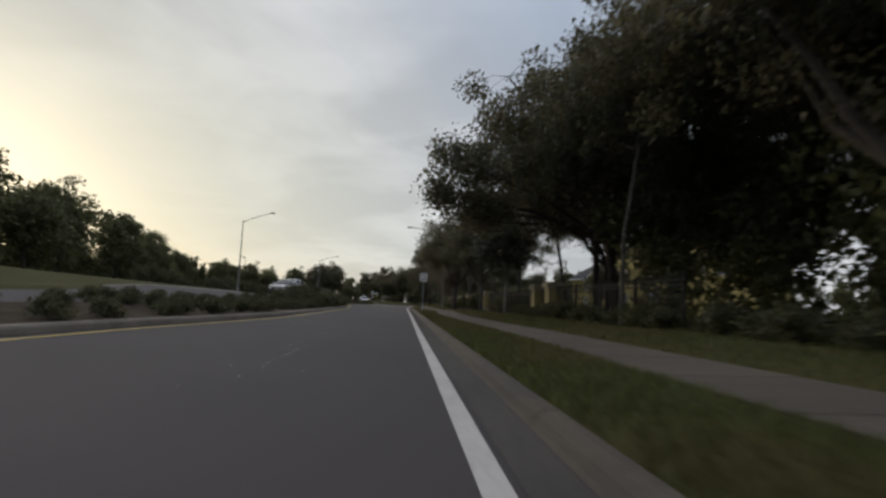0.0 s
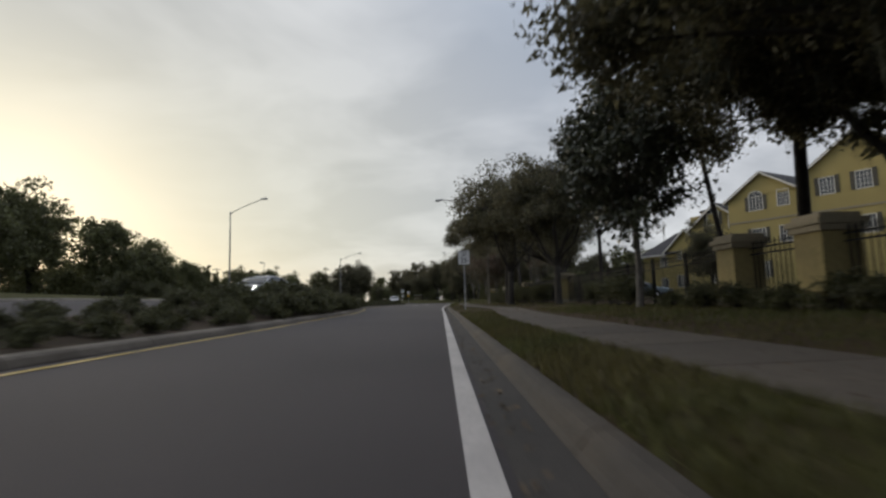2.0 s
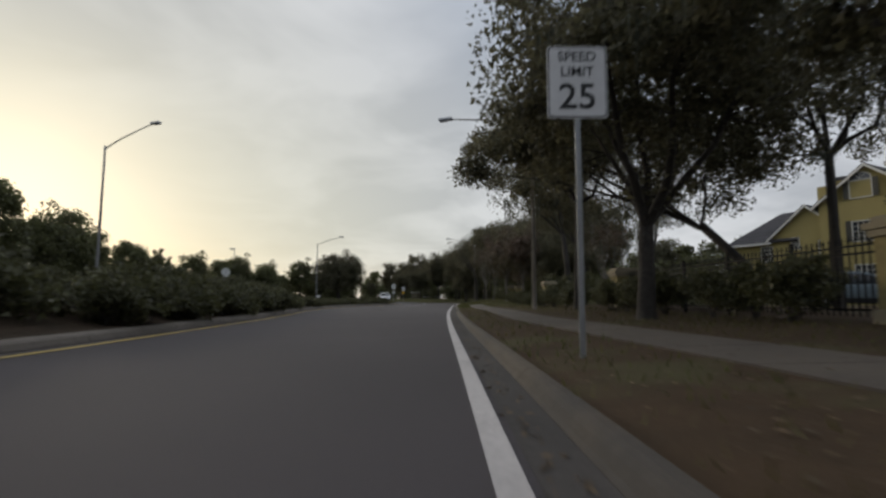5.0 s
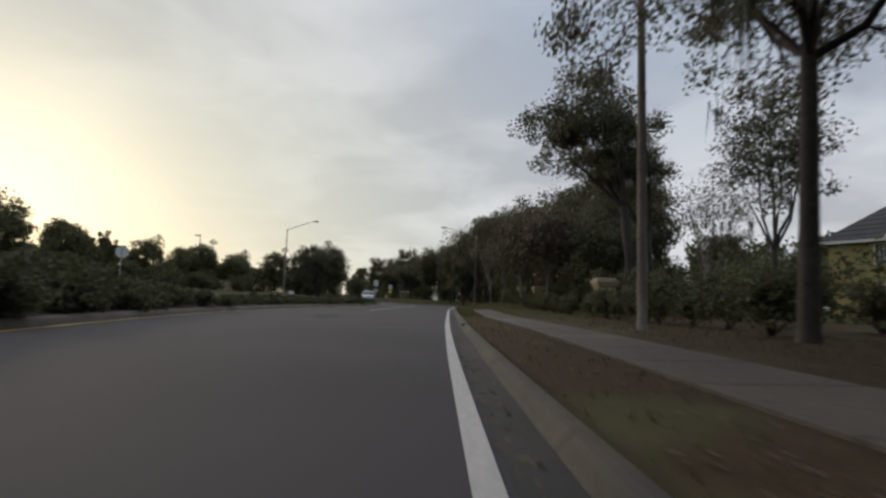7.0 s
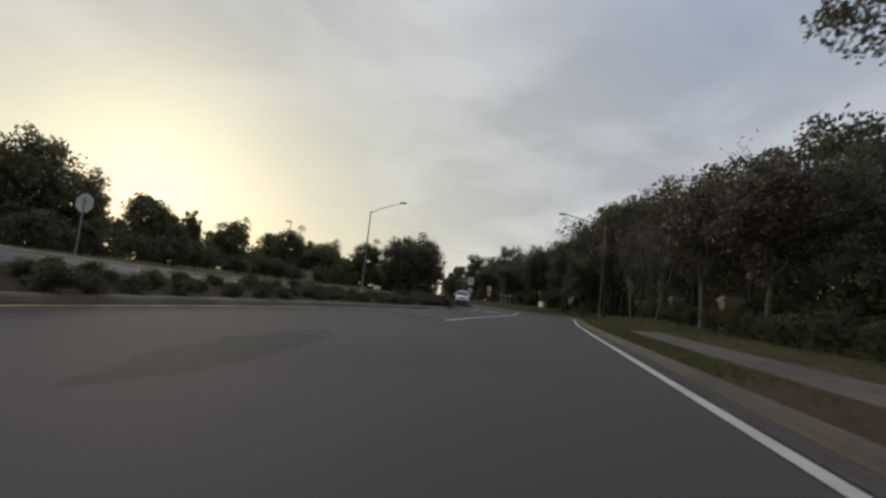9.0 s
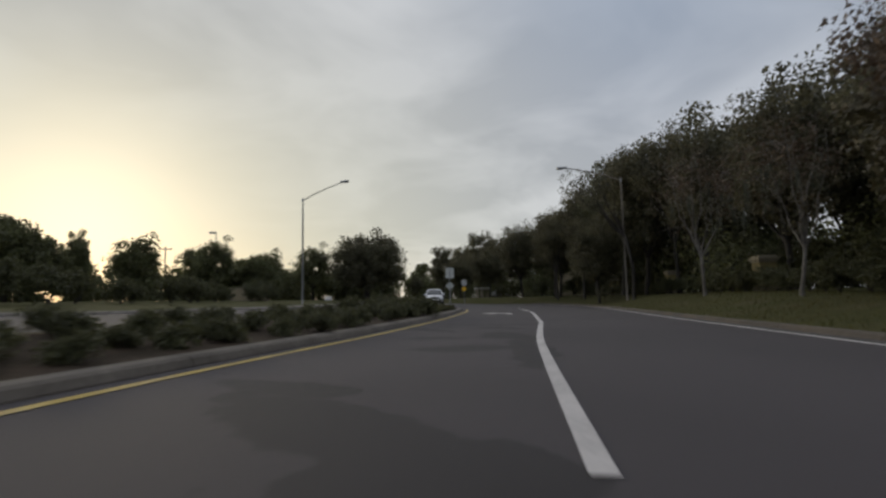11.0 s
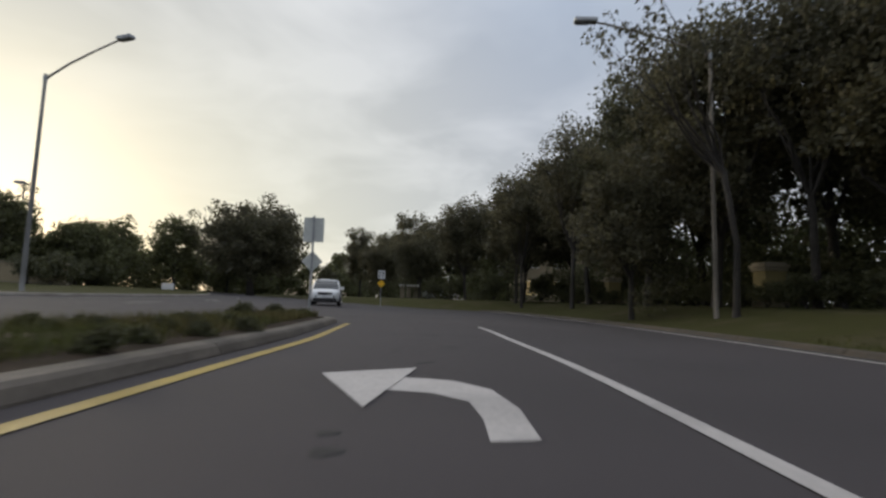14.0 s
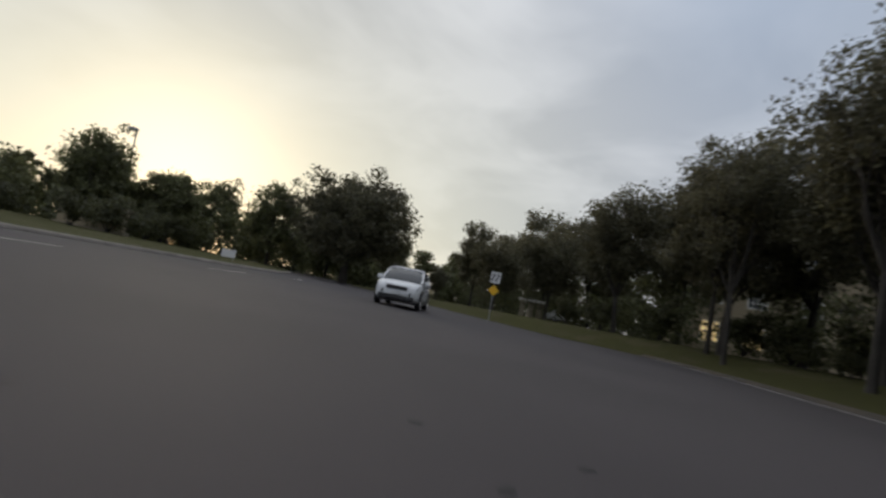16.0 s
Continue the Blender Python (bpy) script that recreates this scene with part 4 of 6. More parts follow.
KINDS["conifer"] = tree_parts(29, 10, 0.15, (5.5, 1.0, 1.0, 5.2), 90, 80, 0.18, 0.55, BARK, LEAF_FAR, 9, 0.3, squash=1.3, hollow=0.1)

# the shaded right-hand side
plant("oak_gate", 9.15, 24.6, "live_oak", "large live oak hung with grey moss beside the iron fence", turn=0)
plant("oak_big", 11.2, 22.6, "live_oak", "large live oak with grey moss over the hedge", turn=140, scale=1.0)
plant("oak_slim", 6.4, 15.1, "live_oak", "slender pale-barked oak hung with moss beside the hedge", turn=0)
plant("oak_mid", 14.2, 13.5, "live_oak", "dense live oak behind the hedge", turn=20, scale=1.35)
plant("oak_big", 18.5, 20.5, "live_oak", "tall live oak behind the iron fence", turn=200, scale=0.9)
plant("oak_mid", 9.6, 9.0, "live_oak", "dense live oak beside the footpath", turn=75, scale=1.3)
plant("oak_high", 10.8, 34.0, "live_oak", "high-crowned live oak with trailing moss inside the fence", turn=0)
plant("belt_c", 20.8, 66.0, "leafy_tree", "leafy green tree in front of the yellow house", turn=40, scale=0.9)
plant("feather_lean", -4.5, 115.5, "feathery_tree", "thin-leaved tree leaning over the road beside the lamp post", turn=0)
plant("belt_c", -6.4, 119.6, "belt_tree", "dark leafy tree beside the lamp post", turn=30, scale=0.85)
plant("oak_mid", 9.8, 27.8, "live_oak", "dark live oak behind the gate columns", turn=130, scale=1.15)
plant("magnolia", 4.6, 31.6, "magnolia_tree", "slim magnolia with broad dark glossy leaves", turn=10)
slim_pine = plant("pine", 9.5, 36.5, "pine_tree", "slim leaning pine with a bare trunk behind the fence", turn=0)
slim_pine.rotation_euler[1] = -0.15
plant("oak_mid", 3.75, 43.4, "oak_tree", "forked oak beside the capped column", turn=110, scale=0.9, tall=0.97)
plant("oak_mid", 1.5, 50.0, "oak_tree", "low spreading oak beside the footpath", turn=200, scale=1.04, tall=0.9)
plant("oak_reach", 6.3, 55.4, "oak_tree", "dark oak reaching over the footpath with a long limb", turn=0)
plant("oak_open", 8.2, 54.0, "oak_tree", "open oak behind the fence with a long limb", turn=180, scale=1.05)
plant("oak_open", 1.5, 59.8, "oak_tree", "tall open oak near the lamp post", turn=60)
plant("feather", 8.5, 73.5, "feathery_tree", "thin open tree inside the fence", turn=160, scale=0.85)
plant("oak_lean", 3.6, 77.5, "oak_tree", "tall leaning oak with tufted crown", turn=0, scale=1.0)
plant("oak_lean", 5.1, 79.0, "oak_tree", "second leaning oak with hanging moss", turn=15, scale=0.8)
plant("bare", 5.5, 72.5, "bare_tree", "small bare tree behind the hedge", turn=40, scale=0.8)
plant("autumn", 0.8, 88, "autumn_tree", "small reddish tree on the verge", turn=0)
plant("autumn", -0.6, 92.5, "autumn_tree", "small reddish tree on the verge", turn=120, scale=1.05)
plant("bare", -2.9, 105.0, "bare_tree", "bare pale-barked tree on the grass", turn=80)
plant("bare", -2.0, 97.5, "bare_tree", "bare pale-barked tree with peeling trunk", turn=200, scale=0.85)
plant("twigs", 2.5, 100, "bare_tree", "tall bare twiggy tree above the belt", turn=50)
plant("twigs", 3.5, 112, "bare_tree", "tall bare twiggy tree above the belt", turn=150, scale=1.1)
plant("feather", -6.8, 130.0, "feathery_tree", "tall thin-leaved tree in the roadside belt", turn=40, scale=0.98)
plant("feather", -9.4, 139.3, "feathery_tree", "tall thin-leaved tree at the bend of the road", turn=300, scale=0.88)
plant("feather", -9.2, 136.5, "feathery_tree", "tall thin-leaved tree in the roadside belt", turn=140, scale=0.85)
plant("feather", -1.2, 117.0, "feathery_tree", "tall thin-leaved tree beside the lamp post", turn=240, scale=1.05)
for kind, x, y, s in (("belt_c", 4.2, 85, 0.82), ("belt_a", 6.0, 92, 0.85), ("belt_c", 2.2, 96, 1.15), ("belt_b", 5.0, 101, 1.0), ("belt_back", 8.5, 98, 1.1), ("belt_a", 1.6, 106.5, 0.95), ("belt_back", 5.5, 109, 1.1), ("belt_a", 0.2, 114.5, 1.0), ("belt_a", -2.6, 121.0, 1.12), ("belt_back", 1.5, 120, 1.2), ("belt_b", -3.6, 126.5, 1.12), ("belt_back", -0.5, 127, 1.1), ("belt_a", -5.2, 133.0, 1.0), ("belt_back", -2.0, 134, 1.1), ("belt_a", -8.8, 139.5, 0.9), ("belt_back", -5.0, 141, 1.05), ("belt_a", -13.5, 146, 0.85), ("belt_back", -9.5, 149, 1.0), ("belt_c", -18.5, 153, 0.95), ("belt_back", -15.5, 159, 0.95), ("belt_c", -23.5, 157, 0.85), ("belt_back", -20.5, 166, 1.0), ("belt_back", -28, 166, 0.8), ("belt_back", -26, 175, 0.9), ("belt_back", -36, 178, 0.42), ("belt_back", 12, 104, 1.1), ("belt_back", 12, 116, 1.1), ("belt_back", 9, 126, 1.1), ("belt_back", 6, 138, 1.1), ("belt_back", 13.5, 90, 0.5), ("belt_back", 17, 97, 0.6)):
    plant(kind, x, y, "belt_tree", "dark leafy tree in the roadside belt", group="right-hand tree belt", scale=s)
for i in range(7):
    y = 100 + i * 11
    plant(("back_a", "back_b")[i % 2], 46 + 7 * math.sin(i * 2.1), y, "backdrop_tree", "leafy tree beyond the houses", group="trees beyond the houses", scale=1.0)
for i in range(6, 14):
    plant(("back_a", "back_b")[i % 2], 16 + 3 * math.sin(i * 1.7), 80 - i * 8.5, "backdrop_tree", "leafy tree behind the fence", group="trees behind the fence", scale=0.9)

# left side: the round oak at the junction, rows of trees far behind the second carriageway
plant("round_oak", -39.2, 158, "round_oak", "broad round-crowned oak at the junction", turn=0, scale=1.1)
rng = random.Random(3)
row = [(-48, 20), (-50, 27), (-49, 35), (-53, 42), (-52, 50), (-56, 57), (-55, 64), (-58, 71), (-60, 80), (-59, 88), (-62, 96), (-64, 104), (-66, 112), (-65, 120), (-68, 127), (-62, 136), (-58, 143), (-66, 148), (-54, 150), (-60, 158), (-50, 160), (-47, 168), (-56, 170), (-52, 178), (-45, 182), (-62, 182), (-70, 165)]
for i, (x, y) in enumerate(row):
    s = 1.28 if 45 < y < 100 else (0.8 if y > 130 else 1.05)
    plant(("far_a", "far_b", "far_c", "far_a")[i % 4], x + rng.uniform(-2, 2), y + rng.uniform(-2, 2), "roadside_tree", "hazy leafy tree beyond the far carriageway", group="left-hand tree row", scale=s * rng.uniform(0.88, 1.15))
for i in range(16):
    a = i / 15
    plant(("back_a", "back_b")[i % 2], -95 - 25 * math.sin(a * 3.1) + rng.uniform(-5, 5), -20 + a * 260, "backdrop_tree", "hazy leafy tree in the distance", group="distant trees", scale=rng.uniform(1.0, 1.35))
for i in range(16):
    plant(("back_a", "back_b")[i % 2], -95 + i * 8 + rng.uniform(-3, 3), 212 + 14 * math.sin(i), "backdrop_tree", "distant leafy tree closing the road's end", group="distant trees", scale=rng.uniform(0.55, 0.75))
for x, y, s in ((-67, 131, 1.0), (-63, 128, 0.8), (-72, 134, 0.9)):
    plant("conifer", x, y, "conifer_tree", "pointed conifer in the distance", scale=s)
# added trees behind the camera, never in view, there only for reflections
for i in range(6):
    plant(("back_a", "back_b")[i % 2], -60 + i * 22, -62 + 8 * math.sin(i * 1.3), "backdrop_tree", "unseen leafy tree added behind the start of the road", group="distant trees", scale=1.1)

# shrubs of the median, hedge along the fence
rng = random.Random(9)
y = 6.0
while y < 108:
    w = kerb(y) - east(y)
    for u in ((0.28, 0.55, 0.8) if 30 < y < 82 else (0.15, 0.38, 0.6, 0.82)):
        if rng.random() < (0.95 if y > 13 else 0.6):
            x = east(y) + w * u + rng.uniform(-0.2, 0.2)
            plant("shrub", x, y + rng.uniform(-0.5, 0.5), "shrub", "clipped green shrub planted in the median", "shrub", "median shrubs", scale=rng.uniform(0.85, 1.15) * (0.56 + 0.7 * smooth01((y - 28) / 9) - 0.70 * smooth01((y - 62) / 12) + 0.38 * smooth01((y - 94) / 3) - 0.62 * smooth01((y - 100.5) / 2)), turn=rng.uniform(0, 360))
    y += 1.35
y = 5.0
while y < 138:
    if rng.random() < 0.92:
        o = 6.2 + rng.uniform(-0.4, 0.2)
        if min(abs(y - c) for c in (46.2, 59.2)) > 1.0 and not (23.6 < y < 31.6 or 37.4 < y < 45.2):
            low = y < 24
            plant("shrub" if low else "shrub_tall", edge(y) + o, y, "hedge_shrub", "low dark evergreen shrub in the clipped hedge" if low else "dark evergreen shrub in the hedge along the fence", "shrub", "fence hedge", scale=rng.uniform(0.6, 0.85) * (1.25 if low else 0.92 if y > 66 else 1.0) * (1.0 if y > 88 else 0.68 if min(abs(y - c) for c in (75.6, 93.4, 106.6, 120.4, 133.6)) < 1.3 else 1.0), turn=rng.uniform(0, 360))
    y += 1.15
for k in range(8):
    y = 23.8 + k * 0.95
    plant("shrub", edge(y) + 6.3 + 0.15 * math.sin(k * 2.3), y, "hedge_shrub", "low dark shrub in front of the gate columns", "shrub", "gate shrubs", scale=0.75 + 0.15 * math.sin(k * 1.7), turn=k * 77)
y = 52.0
while y < 150:
    plant("shrub_tall", edge(y) + 9.3 + rng.uniform(-0.6, 0.6), y, "hedge_shrub", "tall dark shrub behind the columns", "shrub", "rear hedge", scale=rng.uniform(1.1, 1.6) * (0.62 if y < 70 else 1.0), turn=rng.uniform(0, 360))
    y += 2.1
y = 66.0
while y < 175:
    plant("shrub_tall", west(y) - 14 + rng.uniform(-2, 2), y, "hedge_shrub", "shrub at the far edge of the lawn", "shrub", "lawn hedge", scale=rng.uniform(1.2, 1.9), turn=rng.uniform(0, 360))
    y += 3.0


# far woods that close the view, too far off to tell tree from tree
def woods(name, path, tall, leaves_each, size, seed):
    r = np.random.default_rng(seed)
    cs, rs = [], []
    for (x0, y0), (x1, y1) in zip(path, path[1:]):
        n = max(2, int(math.hypot(x1 - x0, y1 - y0) / 2.2))
        for i in range(n):
            u = (i + r.random()) / n
            x, y = x0 + (x1 - x0) * u + r.normal(0, 2.0), y0 + (y1 - y0) * u + r.normal(0, 2.0)
            top = tall * (0.92 + 0.35 * noise.noise((x * 0.06, y * 0.06, seed)))
            z = 0.5
            while z < top:
                cs.append((x + r.normal(0, 0.8), y + r.normal(0, 0.8), height(x, y) + z)); rs.append(r.uniform(1.3, 2.2))
                z += 1.7
    v, f = leaf_cloud(np.array(cs), np.array(rs), leaves_each, size, r, 0.8)
    return tagged(raw(name, v.tolist(), f.tolist(), LEAF_FAR), "distant belt of leafy woods", "woods", kind="stuff")


woods("far_woods_left", [(-72, -30), (-75, 30), (-78, 80), (-84, 130), (-80, 165), (-66, 190), (-50, 200)], 7.0, 190, 0.40, 41)
woods("far_woods_ahead", [(-60, 200), (-30, 195), (-5, 180), (15, 165), (26, 150), (29, 124), (33, 108)], 8.0, 190, 0.42, 42)
woods("far_woods_right", [(34, 106), (52, 96), (60, 66), (52, 30), (38, -30)], 6.5, 160, 0.42, 43)
woods("understory_right", [(11, 83), (8.5, 98), (6.5, 110), (5, 122), (2.5, 134), (-2, 144), (-10, 153), (-20, 168), (-32, 186)], 4.6, 420, 0.17, 44)
woods("understory_left", [(-58, 30), (-60, 70), (-66, 115), (-60, 145), (-50, 165), (-44, 182), (-36, 196), (-26, 206)], 4.6, 240, 0.30, 46)
woods("understory_fence", [(12.5, 2), (12.8, 14), (13.2, 21)], 5.5, 520, 0.2, 48)
woods("understory_fence_rear", [(16, -4), (17, 10), (18.5, 21)], 7.5, 400, 0.24, 49)
woods("understory_house", [(15, 90), (10.5, 79), (9.5, 71)], 3.0, 150, 0.2, 45)
woods("understory_belt", [(3.6, 96), (2.9, 108), (2.0, 118), (0.2, 128), (-2.6, 137), (-7.5, 145)], 4.2, 520, 0.115, 47)

# low rough clumps by the post on the median nose
for x, y, s in ((-17.15, 111.6, 0.5), (-16.75, 112.5, 0.36), (-17.3, 110.2, 0.55)):
    plant("shrub", x, y, "shrub", "low rough shrub in the weeds of the median nose", "shrub", "median shrubs", scale=s, turn=(x * 90) % 360, z=0.14)


# ---- lamp posts ----
def lamp_post(x, y, z, top, arm, rise, label, pole_mat=POLE, thick=0.10, turn=0.0):
    """A street lamp: tapered pole, curved arm that reaches arm metres, flat lamp head. turn: degrees of the arm from +x."""
    ob = base("street_lamp", (x, y, z), label, "street lamp", turn=turn)
    if pole_mat is POLE:
        part("base_plate", boxed(-0.2, 0.2, -0.2, 0.2, 0, 0.04, bevel=0.01), GALV, ob)
    part("pole", tube(bmesh.new(), [(0, 0, 0), (0, 0, 1.0), (0, 0, top * 0.6), (0, 0, top + 0.12)], [thick, thick * 0.97, thick * 0.8, thick * 0.62], 12), pole_mat, ob, smooth=True)
    part("collar", tube(bmesh.new(), [(0, 0, top - 0.22), (0, 0, top + 0.02)], [thick * 0.85, thick * 0.85], 12), GALV, ob)
    pts = [(0, 0, top - 0.1), (arm * 0.28, 0, top + rise * 0.36), (arm * 0.56, 0, top + rise * 0.68), (arm * 0.8, 0, top + rise * 0.92), (arm * 0.93, 0, top + rise)]
    part("arm", tube(bmesh.new(), pts, [0.05, 0.045, 0.04, 0.036, 0.034], 8), pole_mat, ob, smooth=True)
    head = bmesh.new()
    box(head, arm * 0.86, arm * 0.86 + 0.75, -0.15, 0.15, top + rise - 0.05, top + rise + 0.09, bevel=0.05)
    h = part("lamp_head", head, GALV, ob, "grey metal lamp head")
    part("lens", boxed(arm * 0.86 + 0.3, arm * 0.86 + 0.7, -0.11, 0.11, top + rise - 0.085, top + rise - 0.052, bevel=0.012), LAMP_CLEAR, h)
    return ob


lamp_post(-28.3, 69.2, height(-28.3, 69.2), 10.9 - height(-28.3, 69.2), 5.0, 1.1, "grey street lamp with a long curved arm, unlit", turn=-16)
lamp_post(-30.9, 119.1, height(-30.9, 119.1), 9.7 - height(-30.9, 119.1), 4.9, 1.0, "grey street lamp with a long curved arm, unlit", turn=-16)
lamp_post(-4.85, 116.0, height(-4.85, 116.0), 9.0 - height(-4.85, 116.0), 4.3, 1.0, "weathered street lamp on the verge among dark trees", WOOD, thick=0.08, turn=184)
lamp_post(-0.05, 62.9, height(-0.05, 62.9), 9.3, 4.9, 0.7, "tall weathered pole with a street lamp arm beside the footpath", WOOD, 0.11, turn=166)
for x, y, top in ((-62, 150.7, 12.2),):
    z = height(x, y)
    ob = base("car_park_lamp", (x, y, z), "tall car park lamp with a box head", "street lamp")
    part("pole", tube(bmesh.new(), [(0, 0, 0), (0, 0, top - z)], [0.1, 0.075], 10), POLE, ob, smooth=True)
    part("lamp_head", boxed(-1.05, -0.1, -0.3, 0.3, top - z - 0.1, top - z + 0.18, bevel=0.04), GALV, ob)
    part("bracket", boxed(-0.15, 0.12, -0.04, 0.04, top - z - 0.04, top - z + 0.08), GALV, ob)


ux, uy = -84.8, 166.8
utility = base("utility_pole", (ux, uy, height(ux, uy)), "far wooden utility pole with a crossarm", "utility pole", turn=25)
part("pole", tube(bmesh.new(), [(0, 0, 0), (0, 0, 11.4)], [0.16, 0.11], 10), WOOD, utility, smooth=True)
part("crossarm", boxed(-1.2, 1.2, -0.06, 0.06, 10.7, 10.9, bevel=0.01), WOOD, utility)
for dx in (-1.05, 0.0, 1.05):
    part("insulator", tube(bmesh.new(), [(dx, 0, 10.9), (dx, 0, 11.1)], [0.05, 0.03], 6), GALV, utility)


# ---- signs ----
def plate_outline(w, h, r, n=5):
    pts = []
    for cx, cz, a0 in ((w / 2 - r, h / 2 - r, 0), (-w / 2 + r, h / 2 - r, 90), (-w / 2 + r, -h / 2 + r, 180), (w / 2 - r, -h / 2 + r, 270)):
        for k in range(n):
            a = radians(a0 + 90 * k / (n - 1))
            pts.append((cx + r * math.cos(a), cz + r * math.sin(a)))
    return pts


def panel(name, outline, y0, y1, mat, parent, at=(0, 0), label=""):
    """A flat plate in the x-z plane between y0 and y1."""
    bm = bmesh.new()
    a = [bm.verts.new((x + at[0], y0, z + at[1])) for x, z in outline]
    b = [bm.verts.new((x + at[0], y1, z + at[1])) for x, z in outline]
    n = len(a)
    bm.faces.new(a), bm.faces.new(b[::-1])
    for i in range(n):
        bm.faces.new((a[i], b[i], b[(i + 1) % n], a[(i + 1) % n]))
    bmesh.ops.recalc_face_normals(bm, faces=bm.faces[:])
    return part(name, bm, mat, parent, label)


def post(ob, tall, mat=GALV, w=0.028):
    bm = bmesh.new()
    prism(bm, [(-w, 0.0), (w, 0.0), (w, 0.012), (w * 0.45, 0.016), (w * 0.45, 0.045), (-w * 0.45, 0.045), (-w * 0.45, 0.016), (-w, 0.012)], -0.1, tall)
    return part("post", bm, mat, ob)


def words(text, size, x, z, y, parent, squeeze=1.0):
    cu = bpy.data.curves.new("lettering", "FONT")
    cu.body, cu.size, cu.align_x, cu.align_y = text, size, "CENTER", "CENTER"
    cu.extrude, cu.offset = 0.0015, size * 0.014
    tmp = new("lettering_curve", cu)
    bpy.context.view_layer.update()
    me = bpy.data.meshes.new_from_object(tmp.evaluated_get(bpy.context.evaluated_depsgraph_get()))
    bpy.data.objects.remove(tmp)
    me.materials.clear()
    me.materials.append(SIGN_BLACK)
    ob = new("lettering", me)
    ob.parent = parent
    ob.matrix_basis = pose(x, y, z, 90, 0, 0) @ Matrix.Diagonal((squeeze, 1, 1, 1))
    return ob


sign = base("speed_limit_sign", (-1.18, 42.85, height(-1.18, 42.85)), "white speed limit sign on a steel post", "road sign", turn=5)
zc = 2.875 - height(-1.18, 42.85)
post(sign, zc + 0.36, GALV)
face = panel("sign_plate", plate_outline(0.61, 0.762, 0.04), -0.012, -0.004, SIGN_WHITE, sign, (0, zc))
for o, y0, y1, m in ((0.59, -0.0145, -0.012, SIGN_BLACK), (0.565, -0.0165, -0.0145, SIGN_WHITE)):
    panel("border", plate_outline(o, o + 0.152, 0.035), y0, y1, m, face, (0, zc))
words("SPEED", 0.145, 0, zc + 0.265, -0.0185, face, 1.0)
words("LIMIT", 0.145, 0, zc + 0.105, -0.0185, face, 1.0)
words("25", 0.37, 0, zc - 0.165, -0.0185, face, 1.05)

junction = base("median_sign", (-16.93, 113.45, 0.17), "bare metal backs of two road signs on one post", "road sign", turn=8)
post(junction, 2.80, GALV, 0.03)
panel("sign_plate", plate_outline(0.57, 0.70, 0.045), 0.046, 0.052, SIGN_BACK, junction, (0, 2.40))
panel("diamond_plate", [(0.0, 0.30), (-0.28, 0.015), (-0.28, -0.015), (0, -0.30), (0.28, -0.015), (0.28, 0.015)][::-1], 0.046, 0.052, SIGN_BACK, junction, (0, 1.50), "bare metal diamond plate")
for zz in (2.15, 2.65, 1.68, 1.32):
    part("bolt", boxed(-0.012, 0.012, -0.008, 0.003, zz - 0.012, zz + 0.012), IRON, junction)

merge = base("curve_sign", (-20.8, 143.6, height(-20.8, 143.6)), "white sign with two black bent arrows above a yellow diamond", "road sign", turn=12)
zc = 2.83 - height(-20.8, 143.6)
post(merge, zc + 0.38, GALV)
face = panel("sign_plate", plate_outline(0.61, 0.70, 0.04), -0.012, -0.004, SIGN_WHITE, merge, (0, zc))
for dx in (-0.13, 0.13):
    panel("arrow_mark", [(dx - 0.10, -0.27), (dx - 0.03, -0.27), (dx - 0.03, -0.08), (dx + 0.05, 0.04), (dx + 0.05, 0.12), (dx + 0.10, 0.12), (dx + 0.015, 0.28), (dx - 0.07, 0.12), (dx - 0.02, 0.12), (dx - 0.02, 0.06), (dx - 0.10, -0.05)], -0.0155, -0.012, SIGN_BLACK, face, (0, zc))
panel("diamond_plate", [(0, 0.34), (-0.34, 0), (0, -0.34), (0.34, 0)], -0.012, -0.004, SIGN_YELLOW, merge, (0, zc - 0.80), "yellow diamond plate")

stop_sign = base("stop_sign", (-25.6, 80.7, height(-25.6, 80.7)), "grey back of an octagonal sign on a post", "road sign", turn=10)
post(stop_sign, 2.4, GALV)
panel("sign_plate", [(0.38 * math.cos(radians(22.5 + 45 * k)) / 0.924, 0.38 * math.sin(radians(22.5 + 45 * k)) / 0.924) for k in range(8)], 0.046, 0.052, SIGN_BACK, stop_sign, (0, 2.15))

mon = base("monument_sign", (-48.0, 138.0, height(-48.0, 138.0)), "low cream stucco entrance sign on the lawn", "sign", turn=22)
part("plinth", boxed(-2.4, 2.4, -0.35, 0.35, -0.1, 0.35, bevel=0.03), CAP, mon)
part("panel", boxed(-2.2, 2.2, -0.25, 0.25, 0.35, 1.75, bevel=0.03), STUCCO_TAN, mon)
part("cap", boxed(-2.35, 2.35, -0.33, 0.33, 1.75, 1.92, bevel=0.03), CAP, mon)
small = base("yard_sign", (west(140) - 3.2, 140, height(west(140) - 3.2, 140)), "small white yard sign on two wire legs", "sign", turn=30)
part("board", boxed(-0.45, 0.45, -0.01, 0.01, 0.35, 0.85, bevel=0.005), SIGN_WHITE, small)
for dx in (-0.35, 0.35):
    part("leg", tube(bmesh.new(), [(dx, 0, -0.05), (dx, 0, 0.4)], [0.012, 0.012], 6), GALV, small)


# ---- fence with capped columns ----
FENCE_O = 7.25
fence_x = lambda y: edge(y) + FENCE_O


